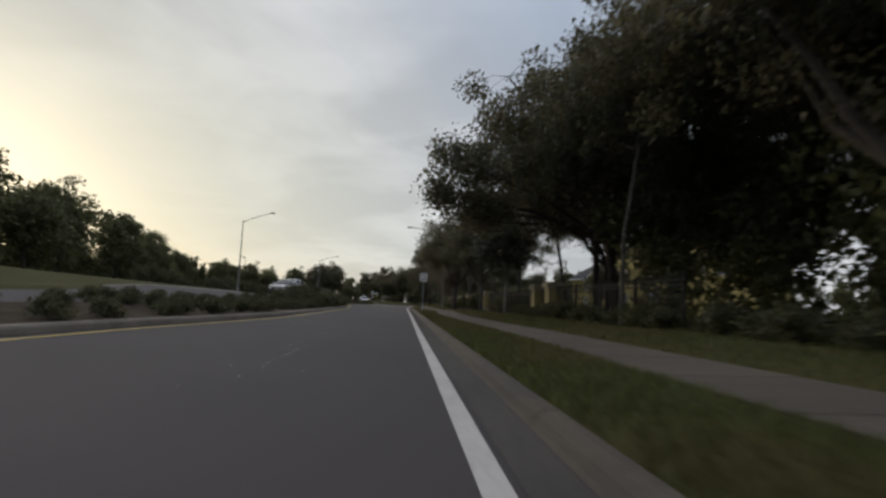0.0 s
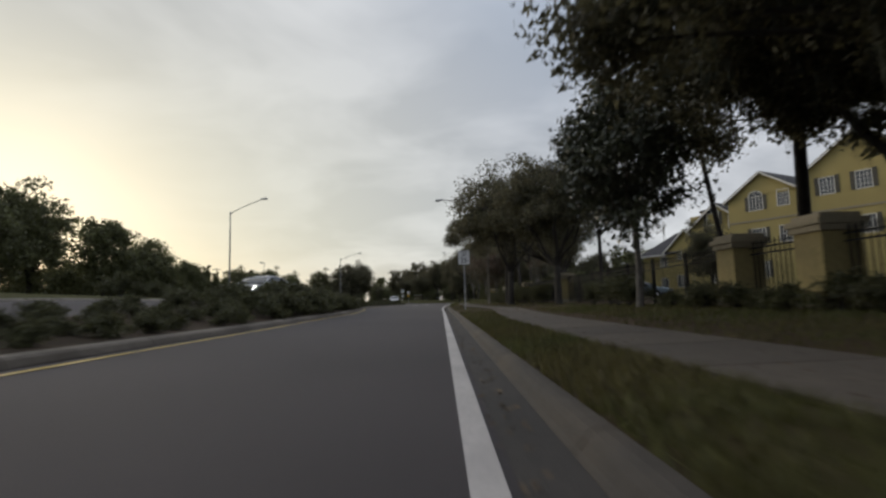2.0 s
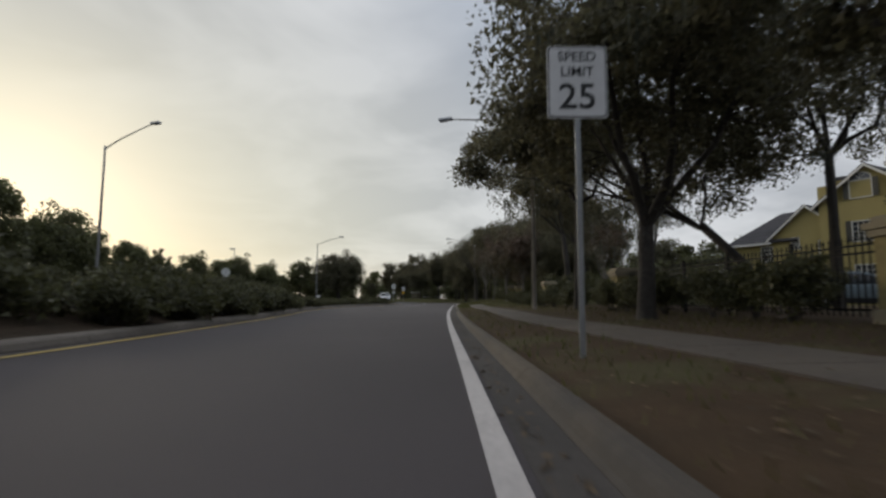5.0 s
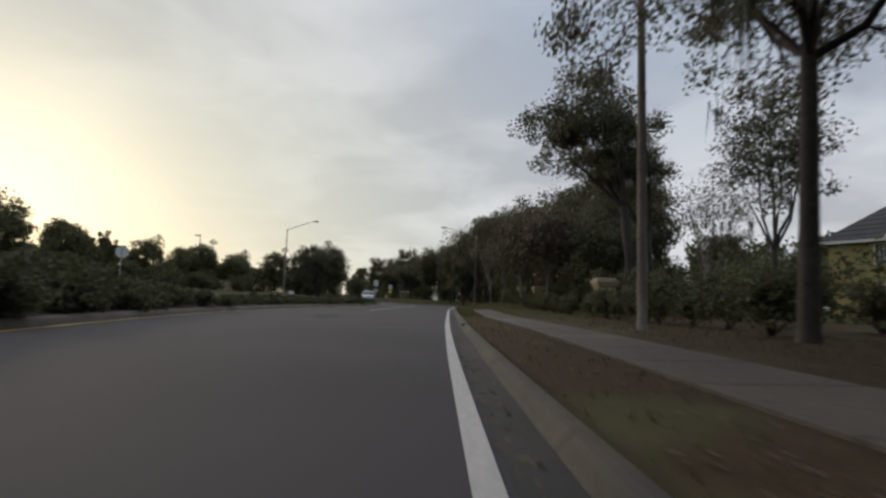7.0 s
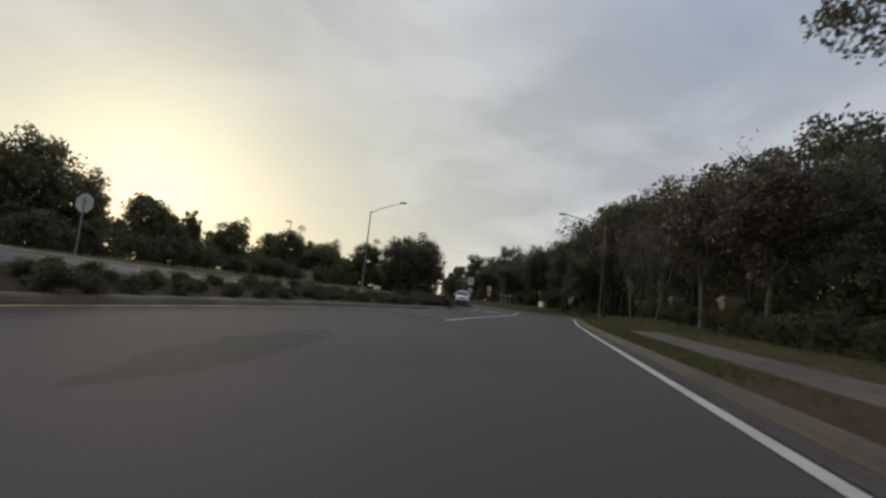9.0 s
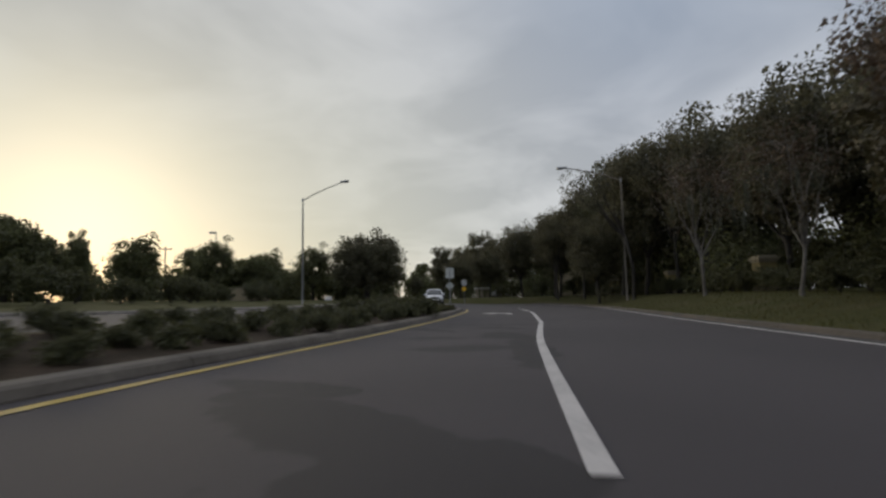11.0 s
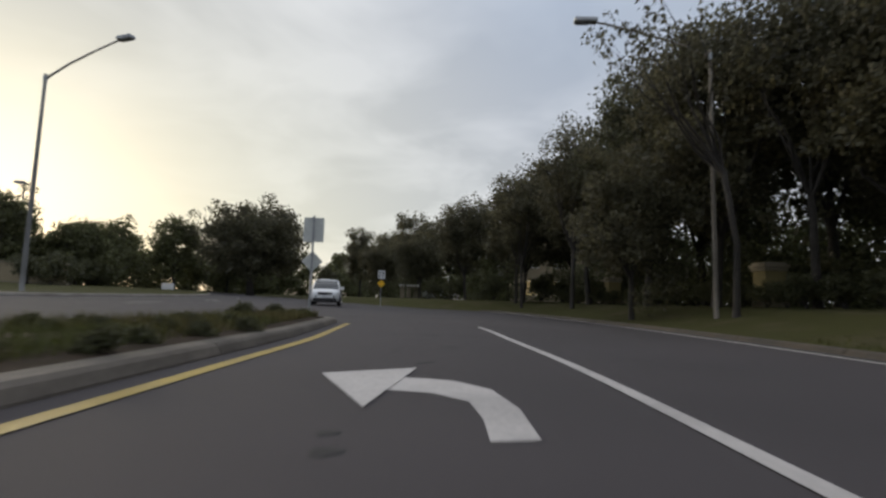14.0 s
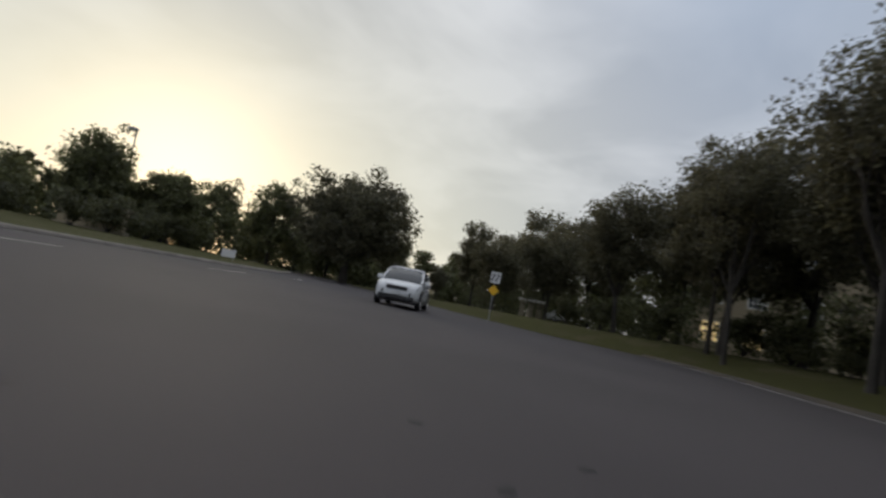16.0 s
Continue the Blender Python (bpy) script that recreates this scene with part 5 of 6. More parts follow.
def column(y, tall, wide=0.78, label="yellow stucco fence column with a stepped stone cap"):
    x = fence_x(y)
    z = height(x, y)
    ob = base("fence_column", (x, y, z), label, "column", "fence columns", turn=5.7)
    h = wide / 2
    part("footing", boxed(-h - 0.06, h + 0.06, -h - 0.06, h + 0.06, -0.1, 0.22, bevel=0.02), CAP, ob)
    part("shaft", boxed(-h, h, -h, h, 0.22, tall - 0.34, bevel=0.015), STUCCO_OLD, ob)
    part("neck_moulding", boxed(-h - 0.06, h + 0.06, -h - 0.06, h + 0.06, tall - 0.34, tall - 0.22, bevel=0.025), CAP, ob)
    part("cap", boxed(-h - 0.11, h + 0.11, -h - 0.11, h + 0.11, tall - 0.22, tall - 0.10, bevel=0.03), CAP, ob)
    part("cap_top", boxed(-h - 0.02, h + 0.02, -h - 0.02, h + 0.02, tall - 0.10, tall, bevel=0.03), CAP, ob)
    return ob


for y, tall in ((26.1, 1.75), (28.9, 1.72), (46.2, 1.72), (59.2, 1.65), (75.6, 1.70), (93.4, 1.60), (106.6, 1.75), (120.4, 1.75), (133.6, 1.75)):
    column(y, tall, 0.74 if y < 30 else 0.8)

picket_me = None


def fence_panel(y0, y1):
    """One iron panel: post, two rails, pickets with pointed tips."""
    global picket_me
    a, b = Vector((fence_x(y0), y0, 0)), Vector((fence_x(y1), y1, 0))
    z = (height(a.x, y0) + height(b.x, y1)) / 2
    ob = base("iron_fence_panel", (a.x, a.y, z), "black iron fence panel with pointed pickets", "fence", "iron fence", turn=math.degrees(math.atan2(b.y - a.y, b.x - a.x)))
    n = (b - a).length
    part("post", boxed(-0.035, 0.035, -0.035, 0.035, -0.1, 1.55, bevel=0.006), IRON, ob)
    for zz in (0.18, 1.18, 1.32):
        part("rail", boxed(0.035, n - 0.035, -0.018, 0.018, zz, zz + 0.035), IRON, ob)
    if picket_me is None:
        bm = bmesh.new()
        box(bm, -0.011, 0.011, -0.011, 0.011, 0.08, 1.42)
        tip = [bm.verts.new(v) for v in ((-0.02, -0.02, 1.42), (0.02, -0.02, 1.42), (0.02, 0.02, 1.42), (-0.02, 0.02, 1.42), (0, 0, 1.53))]
        for k in range(4):
            bm.faces.new((tip[k], tip[(k + 1) % 4], tip[4]))
        bm.faces.new(tip[3::-1])
        picket_me = bpy.data.meshes.new("picket")
        bm.to_mesh(picket_me); bm.free()
        picket_me.materials.append(IRON)
    k = max(1, round(n / 0.15))
    for i in range(1, k):
        p = new("picket", picket_me)
        p.parent = ob
        p.location = (n * i / k, 0, 0)
    return ob


for a, b, n in ((14.0, 25.7, 4), (26.5, 28.5, 1), (29.3, 45.7, 7), (46.7, 58.7, 5)):
    for i in range(n):
        fence_panel(a + (b - a) * i / n, a + (b - a) * (i + 1) / n)


# ---- yellow apartment house behind the fence ----
def opening_wall(name, u0, u1, z0, z1, holes, thick, mat, parent, to_world, gable=None):
    """An upright wall in the plane (u, z) with through openings; to_world maps (u, depth, z)."""
    bm = bmesh.new()
    us = sorted({u0, u1, *[h[0] for h in holes], *[h[1] for h in holes]})
    zs = sorted({z0, z1, *[h[2] for h in holes], *[h[3] for h in holes]})
    for ua, ub in zip(us, us[1:]):
        for za, zb in zip(zs, zs[1:]):
            uc, zc2 = (ua + ub) / 2, (za + zb) / 2
            if any(h[0] < uc < h[1] and h[2] < zc2 < h[3] for h in holes):
                continue
            pts = [to_world(u, d, z) for d in (0, thick) for u, z in ((ua, za), (ub, za), (ub, zb), (ua, zb))]
            v = [bm.verts.new(p) for p in pts]
            for f in ((0, 1, 2, 3), (7, 6, 5, 4), (0, 4, 5, 1), (1, 5, 6, 2), (2, 6, 7, 3), (3, 7, 4, 0)):
                bm.faces.new([v[k] for k in f])
    if gable:
        pk_u, pk_z = gable
        pts = [to_world(u, d, z) for d in (0, thick) for u, z in ((u0, z1), (u1, z1), (pk_u, pk_z))]
        v = [bm.verts.new(p) for p in pts]
        for f in ((0, 1, 2), (5, 4, 3), (0, 3, 4, 1), (1, 4, 5, 2), (2, 5, 3, 0)):
            bm.faces.new([v[k] for k in f])
    bmesh.ops.remove_doubles(bm, verts=bm.verts[:], dist=0.0005)
    bmesh.ops.recalc_face_normals(bm, faces=bm.faces[:])
    return part(name, bm, mat, parent)


def slab_part(name, parent, to_world, u0, u1, d0, d1, z0, z1, mat, label=""):
    bm = bmesh.new()
    v = [bm.verts.new(to_world(u, d, z)) for d in (d0, d1) for u, z in ((u0, z0), (u1, z0), (u1, z1), (u0, z1))]
    for f in ((0, 1, 2, 3), (7, 6, 5, 4), (0, 4, 5, 1), (1, 5, 6, 2), (2, 6, 7, 3), (3, 7, 4, 0)):
        bm.faces.new([v[k] for k in f])
    bmesh.ops.recalc_face_normals(bm, faces=bm.faces[:])
    return part(name, bm, mat, parent, label)


def house_window(parent, to_world, uc, zc, w, h, arch=False, shutters=True, pane=None):
    """A white framed window set into its opening, with muntins, an arched head and shutters."""
    win = slab_part("window", parent, to_world, uc - w / 2, uc + w / 2, 0.06, 0.10, zc - h / 2, zc + h / 2, pane or PANE)
    f = 0.07
    for a, b, c, d in ((-w / 2 - f, w / 2 + f, h / 2, h / 2 + f), (-w / 2 - f, w / 2 + f, -h / 2 - f, -h / 2), (-w / 2 - f, -w / 2, -h / 2, h / 2), (w / 2, w / 2 + f, -h / 2, h / 2)):
        slab_part("frame", win, to_world, uc + a, uc + b, -0.04, 0.06, zc + c, zc + d, TRIM)
    for k in (-1, 0, 1):
        slab_part("muntin", win, to_world, uc + k * w / 4 - 0.018, uc + k * w / 4 + 0.018, 0.02, 0.055, zc - h / 2, zc + h / 2, TRIM)
    for k in (-0.25, 0.0, 0.25):
        slab_part("muntin", win, to_world, uc - w / 2, uc + w / 2, 0.015, 0.05, zc + k * h - 0.018, zc + k * h + 0.018, TRIM)
    if arch:
        bm = bmesh.new()
        n = 12
        for k in range(n):
            for d0, d1 in ((-0.045, -0.005),):
                a0, a1 = math.pi * k / n, math.pi * (k + 1) / n
                r0, r1 = w / 2 - 0.01, w / 2 + f + 0.02
                q = [(uc + r * math.cos(a), zc + h / 2 + f + r * math.sin(a) * 0.8) for a, r in ((a0, r0), (a1, r0), (a1, r1), (a0, r1))]
                v = [bm.verts.new(to_world(u, d, z)) for d in (d0, d1) for u, z in q]
                for fc in ((0, 1, 2, 3), (7, 6, 5, 4), (0, 4, 5, 1), (2, 6, 7, 3)):
                    bm.faces.new([v[i] for i in fc])
        bmesh.ops.recalc_face_normals(bm, faces=bm.faces[:])
        part("arch_trim", bm, TRIM, win)
        bm = bmesh.new()
        ring = [bm.verts.new(to_world(uc + (w / 2) * math.cos(math.pi * k / n), -0.012, zc + h / 2 + f + (w / 2) * 0.8 * math.sin(math.pi * k / n))) for k in range(n + 1)]
        bm.faces.new(ring)
        part("arch_pane", bm, pane or PANE, win)
        for a in (60, 90, 120):
            r = w / 2
            q = to_world(uc + r * math.cos(radians(a)), -0.02, zc + h / 2 + f + r * 0.8 * math.sin(radians(a)))
            part("muntin", tube(bmesh.new(), [to_world(uc, -0.02, zc + h / 2 + f), q], [0.018, 0.018], 4), TRIM, win)
    if shutters:
        for s in (-1, 1):
            a = uc + s * (w / 2 + f + 0.22)
            sh = slab_part("shutter", win, to_world, a - 0.19, a + 0.19, -0.05, -0.004, zc - h / 2 - 0.05, zc + h / 2 + 0.12, SHUTTER, "dark louvred shutter")
            for k in range(7):
                zz = zc - h / 2 + 0.05 + k * h / 7
                slab_part("slat", sh, to_world, a - 0.15, a + 0.15, -0.062, -0.05, zz, zz + h / 14, SHUTTER)
    return win


def roof_plane(parent, corners, thick=0.14, rows=0):
    bm = bmesh.new()
    up = (Vector(corners[1]) - Vector(corners[0])).cross(Vector(corners[2]) - Vector(corners[0])).normalized()
    if up.z < 0:
        up = -up
    n = len(corners)
    a = [bm.verts.new(Vector(c)) for c in corners]
    b = [bm.verts.new(Vector(c) + up * thick) for c in corners]
    bm.faces.new(a), bm.faces.new(b)
    for i in range(n):
        bm.faces.new((a[i], a[(i + 1) % n], b[(i + 1) % n], b[i]))
    bmesh.ops.recalc_face_normals(bm, faces=bm.faces[:])
    roof = part("roof", bm, SHINGLE, parent, "dark shingle roof")
    if rows and n == 4:
        c = [Vector(v) for v in corners]
        for k in range(rows):
            u0, u1 = k / rows, (k + 0.96) / rows
            bm = bmesh.new()
            q = [c[0].lerp(c[3], u0), c[1].lerp(c[2], u0), c[1].lerp(c[2], u1), c[0].lerp(c[3], u1)]
            lo = [bm.verts.new(p + up * (thick + (0.028 if i < 2 else 0.006))) for i, p in enumerate(q)]
            hi = [bm.verts.new(p + up * (thick + 0.002)) for i, p in enumerate(q)]
            bm.faces.new(lo)
            for i in range(4):
                bm.faces.new((hi[i], hi[(i + 1) % 4], lo[(i + 1) % 4], lo[i]))
            bmesh.ops.recalc_face_normals(bm, faces=bm.faces[:])
            part("shingle_course", bm, SHINGLE, roof)
    return roof


def gable_house(name, label, x0, x1, y0, y1, z0, eave, peak, wins, side_wins, mat=STUCCO, turn=0.0, chimney=None, belt=None, rows=9):
    """A house with a gable facing -y. wins: (x, z, w, h, arch, shutters); side_wins: the same along y on the -x side."""
    ob = base(name, (x0, y0, z0), label, "house", turn=turn)
    W, D, E, P = x1 - x0, y1 - y0, eave - z0, peak - z0
    front = lambda u, d, z: (u, d, z)
    left = lambda u, d, z: (d, u, z)
    back = lambda u, d, z: (u, D - d, z)
    right = lambda u, d, z: (W - d, u, z)
    hole = lambda ws: [(u - w / 2, u + w / 2, zc - h / 2, zc + h / 2) for u, zc, w, h, *_ in ws]
    fw = opening_wall("wall", 0, W, -0.3, E, hole(wins), 0.25, mat, ob, front, (W / 2, P))
    lw = opening_wall("wall", 0.25, D - 0.25, -0.3, E, hole(side_wins), 0.25, mat, ob, left)
    opening_wall("wall", 0, W, -0.3, E, [], 0.25, mat, ob, back, (W / 2, P))
    opening_wall("wall", 0.25, D - 0.25, -0.3, E, [], 0.25, mat, ob, right)
    for ws, tw in ((wins, front), (side_wins, left)):
        for u, zc, w, h, arch, sh in ws:
            house_window(ob, tw, u, zc, w, h, arch, sh)
    over = 0.4
    slope = (P - E) / (W / 2)
    for s in (0, 1):
        xe = -over if s == 0 else W + over
        ze = E - over * slope
        cs = [(xe, -over, ze), (xe, D + over, ze), (W / 2, D + over, P), (W / 2, -over, P)]
        roof_plane(ob, cs, 0.12, rows)
        # white rake board on the gable
        a, b = Vector((xe, -over - 0.02, ze - 0.14)), Vector((W / 2, -over - 0.02, P - 0.14))
        bm = bmesh.new()
        v = [bm.verts.new(p) for p in (a, b, b + Vector((0, 0, 0.22)), a + Vector((0, 0, 0.22)), a + Vector((0, 0.06, 0)), b + Vector((0, 0.06, 0)), b + Vector((0, 0.06, 0.22)), a + Vector((0, 0.06, 0.22)))]
        for f in ((0, 1, 2, 3), (7, 6, 5, 4), (0, 4, 5, 1), (3, 2, 6, 7), (0, 3, 7, 4), (1, 5, 6, 2)):
            bm.faces.new([v[k] for k in f])
        bmesh.ops.recalc_face_normals(bm, faces=bm.faces[:])
        part("rake_board", bm, TRIM, ob)
        part("eave_board", boxed(xe - 0.03, xe + 0.03, -over, D + over, ze - 0.16, ze + 0.06), TRIM, ob)
    if belt:
        part("belt_course", boxed(-0.06, W + 0.06, -0.06, -0.003, belt - z0, belt - z0 + 0.22, bevel=0.02), CAP, ob)
        part("belt_course", boxed(-0.06, -0.003, 0.0, D, belt - z0, belt - z0 + 0.22, bevel=0.02), CAP, ob)
    if chimney:
        cx, cy, top = chimney
        ch = part("chimney", boxed(cx - 0.45, cx + 0.45, cy - 0.45, cy + 0.45, E, top - z0), mat, ob)
        part("chimney_cap", boxed(cx - 0.58, cx + 0.58, cy - 0.58, cy + 0.58, top - z0, top - z0 + 0.3, bevel=0.03), SHINGLE, ch)
    return ob


# the yellow house stands askew to the road: u runs along its front from the far corner
HOUSE_C, HOUSE_TURN, HOUSE_Z = (22.3, 92.5), -56.8, 0.7
house_m = Matrix.Rotation(radians(HOUSE_TURN), 2)


def wing(label, u0, u1, forward, deep, eave, peak, wins, side, **more):
    p = Vector(HOUSE_C) + house_m @ Vector((u0, -forward))
    ws = [(u - u0, z - HOUSE_Z, w, h, arch, sh) for u, z, w, h, arch, sh in wins]
    return gable_house("yellow_house", label, p.x, p.x + u1 - u0, p.y, p.y + deep, HOUSE_Z, eave, peak, ws, side, turn=HOUSE_TURN, **more)


wing("two-storey yellow stucco gable wing with a dark shingle roof", 4.3, 10.5, 0.2, 7.0, 6.6, 9.2,
     [(6.3, 5.9, 0.6, 1.0, False, False), (8.8, 5.2, 1.1, 1.5, False, False), (6.3, 2.4, 1.1, 1.5, False, False), (8.8, 2.4, 1.1, 1.5, False, False)], [])
wing("tall yellow stucco gable wing with an arched window and a chimney", 8.6, 16.0, 0.7, 7.0, 9.0, 11.8,
     [(11.8, 9.9, 1.5, 1.4, True, True), (11.8, 6.4, 1.5, 1.6, False, True), (14.4, 9.3, 1.1, 1.5, False, False), (11.8, 2.8, 1.5, 1.6, False, False)], [], chimney=(1.0, 2.0, 11.2))
wing("three-storey yellow stucco gable wing with arched windows and dark shutters", 14.3, 22.6, 1.3, 8.0, 11.6, 14.3,
     [(17.6, 10.8, 1.5, 1.5, True, True), (17.7, 7.0, 1.5, 1.7, False, True), (20.6, 11.0, 1.2, 1.7, False, False), (20.6, 7.0, 1.2, 1.7, False, False), (17.7, 3.2, 1.5, 1.7, False, True)], [], belt=8.7)
wing("broad yellow stucco wing under a steep dark roof", 22.6, 33.0, 1.0, 8.0, 13.0, 16.6,
     [(24.8, 11.4, 1.3, 1.7, False, True), (28.0, 11.4, 1.3, 1.7, False, True), (24.8, 7.0, 1.3, 1.7, False, True), (28.0, 7.0, 1.3, 1.7, False, True)], [], belt=8.7)
low_wing = base("yellow_house", (*HOUSE_C, HOUSE_Z), "low yellow stucco wing with a hipped shingle roof", "house", turn=HOUSE_TURN)
low_wins = [(3.6, 4.4, 1.0, 1.4, False, False), (3.6, 1.5, 1.0, 1.4, False, False)]
lw_e = 6.2 - HOUSE_Z
opening_wall("wall", 0.2, 4.3, -0.3, lw_e, [(u - w / 2, u + w / 2, z - h / 2, z + h / 2) for u, z, w, h, *_ in low_wins if u + w / 2 < 4.3], 0.25, STUCCO, low_wing, lambda u, d, z: (u, d, z))
opening_wall("wall", 0.25, 7.0, -0.3, lw_e, [], 0.25, STUCCO, low_wing, lambda u, d, z: (0.2 + d, u, z))
opening_wall("wall", 0.2, 4.3, -0.3, lw_e, [], 0.25, STUCCO, low_wing, lambda u, d, z: (u, 7.25 - d, z))
for u, z, w, h, arch, sh in low_wins:
    house_window(low_wing, lambda uu, d, zz: (uu, d, zz), u, z, w, h, arch, sh)
roof_plane(low_wing, [(-0.3, -0.45, lw_e - 0.1), (6.6, -0.45, lw_e - 0.1), (6.6, 3.5, lw_e + 3.1), (3.3, 3.5, lw_e + 3.1)], 0.12, 8)
roof_plane(low_wing, [(-0.3, -0.45, lw_e - 0.1), (3.3, 3.5, lw_e + 3.1), (-0.3, 7.5, lw_e - 0.1)], 0.12)
roof_plane(low_wing, [(-0.3, 7.5, lw_e - 0.1), (3.3, 3.5, lw_e + 3.1), (6.6, 3.5, lw_e + 3.1), (6.6, 7.5, lw_e - 0.1)], 0.12)
part("eave_board", boxed(-0.34, 4.3, -0.52, -0.46, lw_e - 0.22, lw_e + 0.02), TRIM, low_wing)
part("eave_board", boxed(-0.38, -0.32, -0.45, 7.5, lw_e - 0.22, lw_e + 0.02), TRIM, low_wing)
far_house = gable_house("apartment_house", "dim beige apartment house behind dark trees", -8.5, 6.5, 156, 168, 0.8, 9.5, 12.5,
            [(2.0, 1.6, 1.2, 1.5, False, False), (5.0, 4.6, 1.2, 1.5, False, False), (2.0, 4.6, 1.2, 1.5, False, False), (2.0, 7.4, 1.2, 1.5, False, False), (5.0, 7.4, 1.2, 1.5, False, False), (8.5, 4.6, 1.2, 1.5, False, False), (8.5, 7.4, 1.2, 1.5, False, False), (5.0, 1.6, 1.2, 1.5, False, False), (8.5, 1.6, 1.2, 1.5, False, False)], [], mat=STUCCO_TAN)
lit_count = 0
for c in far_house.children:
    if c.name.startswith("window"):
        lit_count += 1
        if lit_count in (1, 8):
            c.data.materials[0] = PANE_LIT

# the low gateway with three posts at the junction's far corner
gate = base("entrance_pillars", (-20.2, 157.0, height(-20.2, 157.0)), "three pale posts under a flat white top", "gateway", turn=12)
for dx in (-0.75, 0.0, 0.75):
    part("post", boxed(dx - 0.2, dx + 0.2, -0.2, 0.2, -0.1, 1.35, bevel=0.03), CAP, gate)
part("top_slab", boxed(-1.1, 1.1, -0.4, 0.4, 1.35, 1.55, bevel=0.03), TRIM, gate)


# ---- cars ----
def car(name, label, x, y, z, turn, paint, L=4.7, W=1.88, H=1.72, suv=True, lights_on=False):
    """A car that looks along -y before it is turned; body lofted from cross sections."""
    ob = base(name, (x, y, z), label, "car", turn=turn)
    hw = W / 2
    bonnet, belt, roof_z = (1.02, 1.08, H) if suv else (0.86, 0.92, H)
    # stations along the length: y, half width, sill, top of the lower body
    st = [(-L / 2, 0.72, 0.42, 0.72), (-L / 2 + 0.06, 0.82, 0.34, bonnet - 0.16), (-L / 2 + 0.28, 0.93, 0.28, bonnet - 0.05), (-L / 2 + 0.75, 0.985, 0.25, bonnet + 0.01), (-L / 2 + 1.25, 1.0, 0.25, belt), (-0.3, 1.0, 0.25, belt + 0.01), (0.6, 1.0, 0.25, belt + 0.03), (L / 2 - 0.9, 1.0, 0.26, belt + 0.06), (L / 2 - 0.35, 0.96, 0.3, belt + 0.06), (L / 2 - 0.07, 0.88, 0.36, belt - 0.02), (L / 2, 0.78, 0.44, belt - 0.2)]
    bm = bmesh.new()
    rings = []
    for yy, k, lo, hi in st:
        w = hw * k
        prof = [(-w * 0.9, lo), (-w * 0.985, lo + 0.1), (-w, lo + 0.25), (-w * 0.985, (lo + hi) / 2 + 0.1), (-w * 0.955, hi - 0.08), (-w * 0.90, hi), (-w * 0.4, hi + 0.03), (w * 0.4, hi + 0.03), (w * 0.90, hi), (w * 0.955, hi - 0.08), (w * 0.985, (lo + hi) / 2 + 0.1), (w, lo + 0.25), (w * 0.985, lo + 0.1), (w * 0.9, lo)]
        rings.append([bm.verts.new((px_, yy, pz)) for px_, pz in prof])
    for a, b in zip(rings, rings[1:]):
        n = len(a)
        for i in range(n):
            bm.faces.new((a[i], a[(i + 1) % n], b[(i + 1) % n], b[i]))
    bm.faces.new(rings[0]), bm.faces.new(rings[-1])
    bmesh.ops.recalc_face_normals(bm, faces=bm.faces[:])
    body = part("body", bm, paint, ob, smooth=True)
    # cabin: dark glass all round, with a painted roof and pillars on it
    back = L / 2 - 0.10 if suv else L / 2 - 0.55
    lead = -L / 2 + (1.12 if suv else 1.2)
    cab = [(lead, 0.90, belt + 0.04), (lead + 0.42, 0.845, belt + (roof_z - belt) * 0.55), (lead + 0.80, 0.775, roof_z - 0.075), (lead + 1.25, 0.765, roof_z - 0.015), (0.35, 0.76, roof_z), (back - 0.95, 0.75, roof_z - 0.02), (back - 0.45, 0.745, roof_z - 0.07), (back - 0.18, 0.80, belt + (roof_z - belt) * 0.5), (back, 0.88, belt + 0.06)]

    def ring(yy, k, hi, grow):
        wb = hw * 0.905 + grow
        wt = hw * k + grow
        hi += grow
        sh = min(0.07, (hi - belt) * 0.4)
        return [(-wb, yy, belt - 0.02), (-wt, yy, hi - sh), (-wt * 0.9, yy, hi - sh * 0.2), (-wt * 0.45, yy, hi + 0.012), (wt * 0.45, yy, hi + 0.012), (wt * 0.9, yy, hi - sh * 0.2), (wt, yy, hi - sh), (wb, yy, belt - 0.02)]

    bm = bmesh.new()
    rings = [[bm.verts.new(p) for p in ring(yy, k, hi, 0.0)] for yy, k, hi in cab]
    for a, b in zip(rings, rings[1:]):
        for i in range(7):
            bm.faces.new((a[i], a[i + 1], b[i + 1], b[i]))
    bm.faces.new(rings[0]), bm.faces.new(rings[-1])
    bmesh.ops.recalc_face_normals(bm, faces=bm.faces[:])
    glasshouse = part("glasshouse", bm, CAR_GLASS, ob, "dark tinted car windows", smooth=True)
    bm = bmesh.new()
    top = cab[2:7]
    rings = [[bm.verts.new(p) for p in ring(yy, k, hi, 0.016)[1:7]] for yy, k, hi in top]
    for a, b in zip(rings, rings[1:]):
        for i in range(5):
            bm.faces.new((a[i], a[i + 1], b[i + 1], b[i]))
    low = bm.faces[:]
    bmesh.ops.recalc_face_normals(bm, faces=low)
    bmesh.ops.solidify(bm, geom=low, thickness=0.03)
    part("roof", bm, paint, ob, smooth=True)
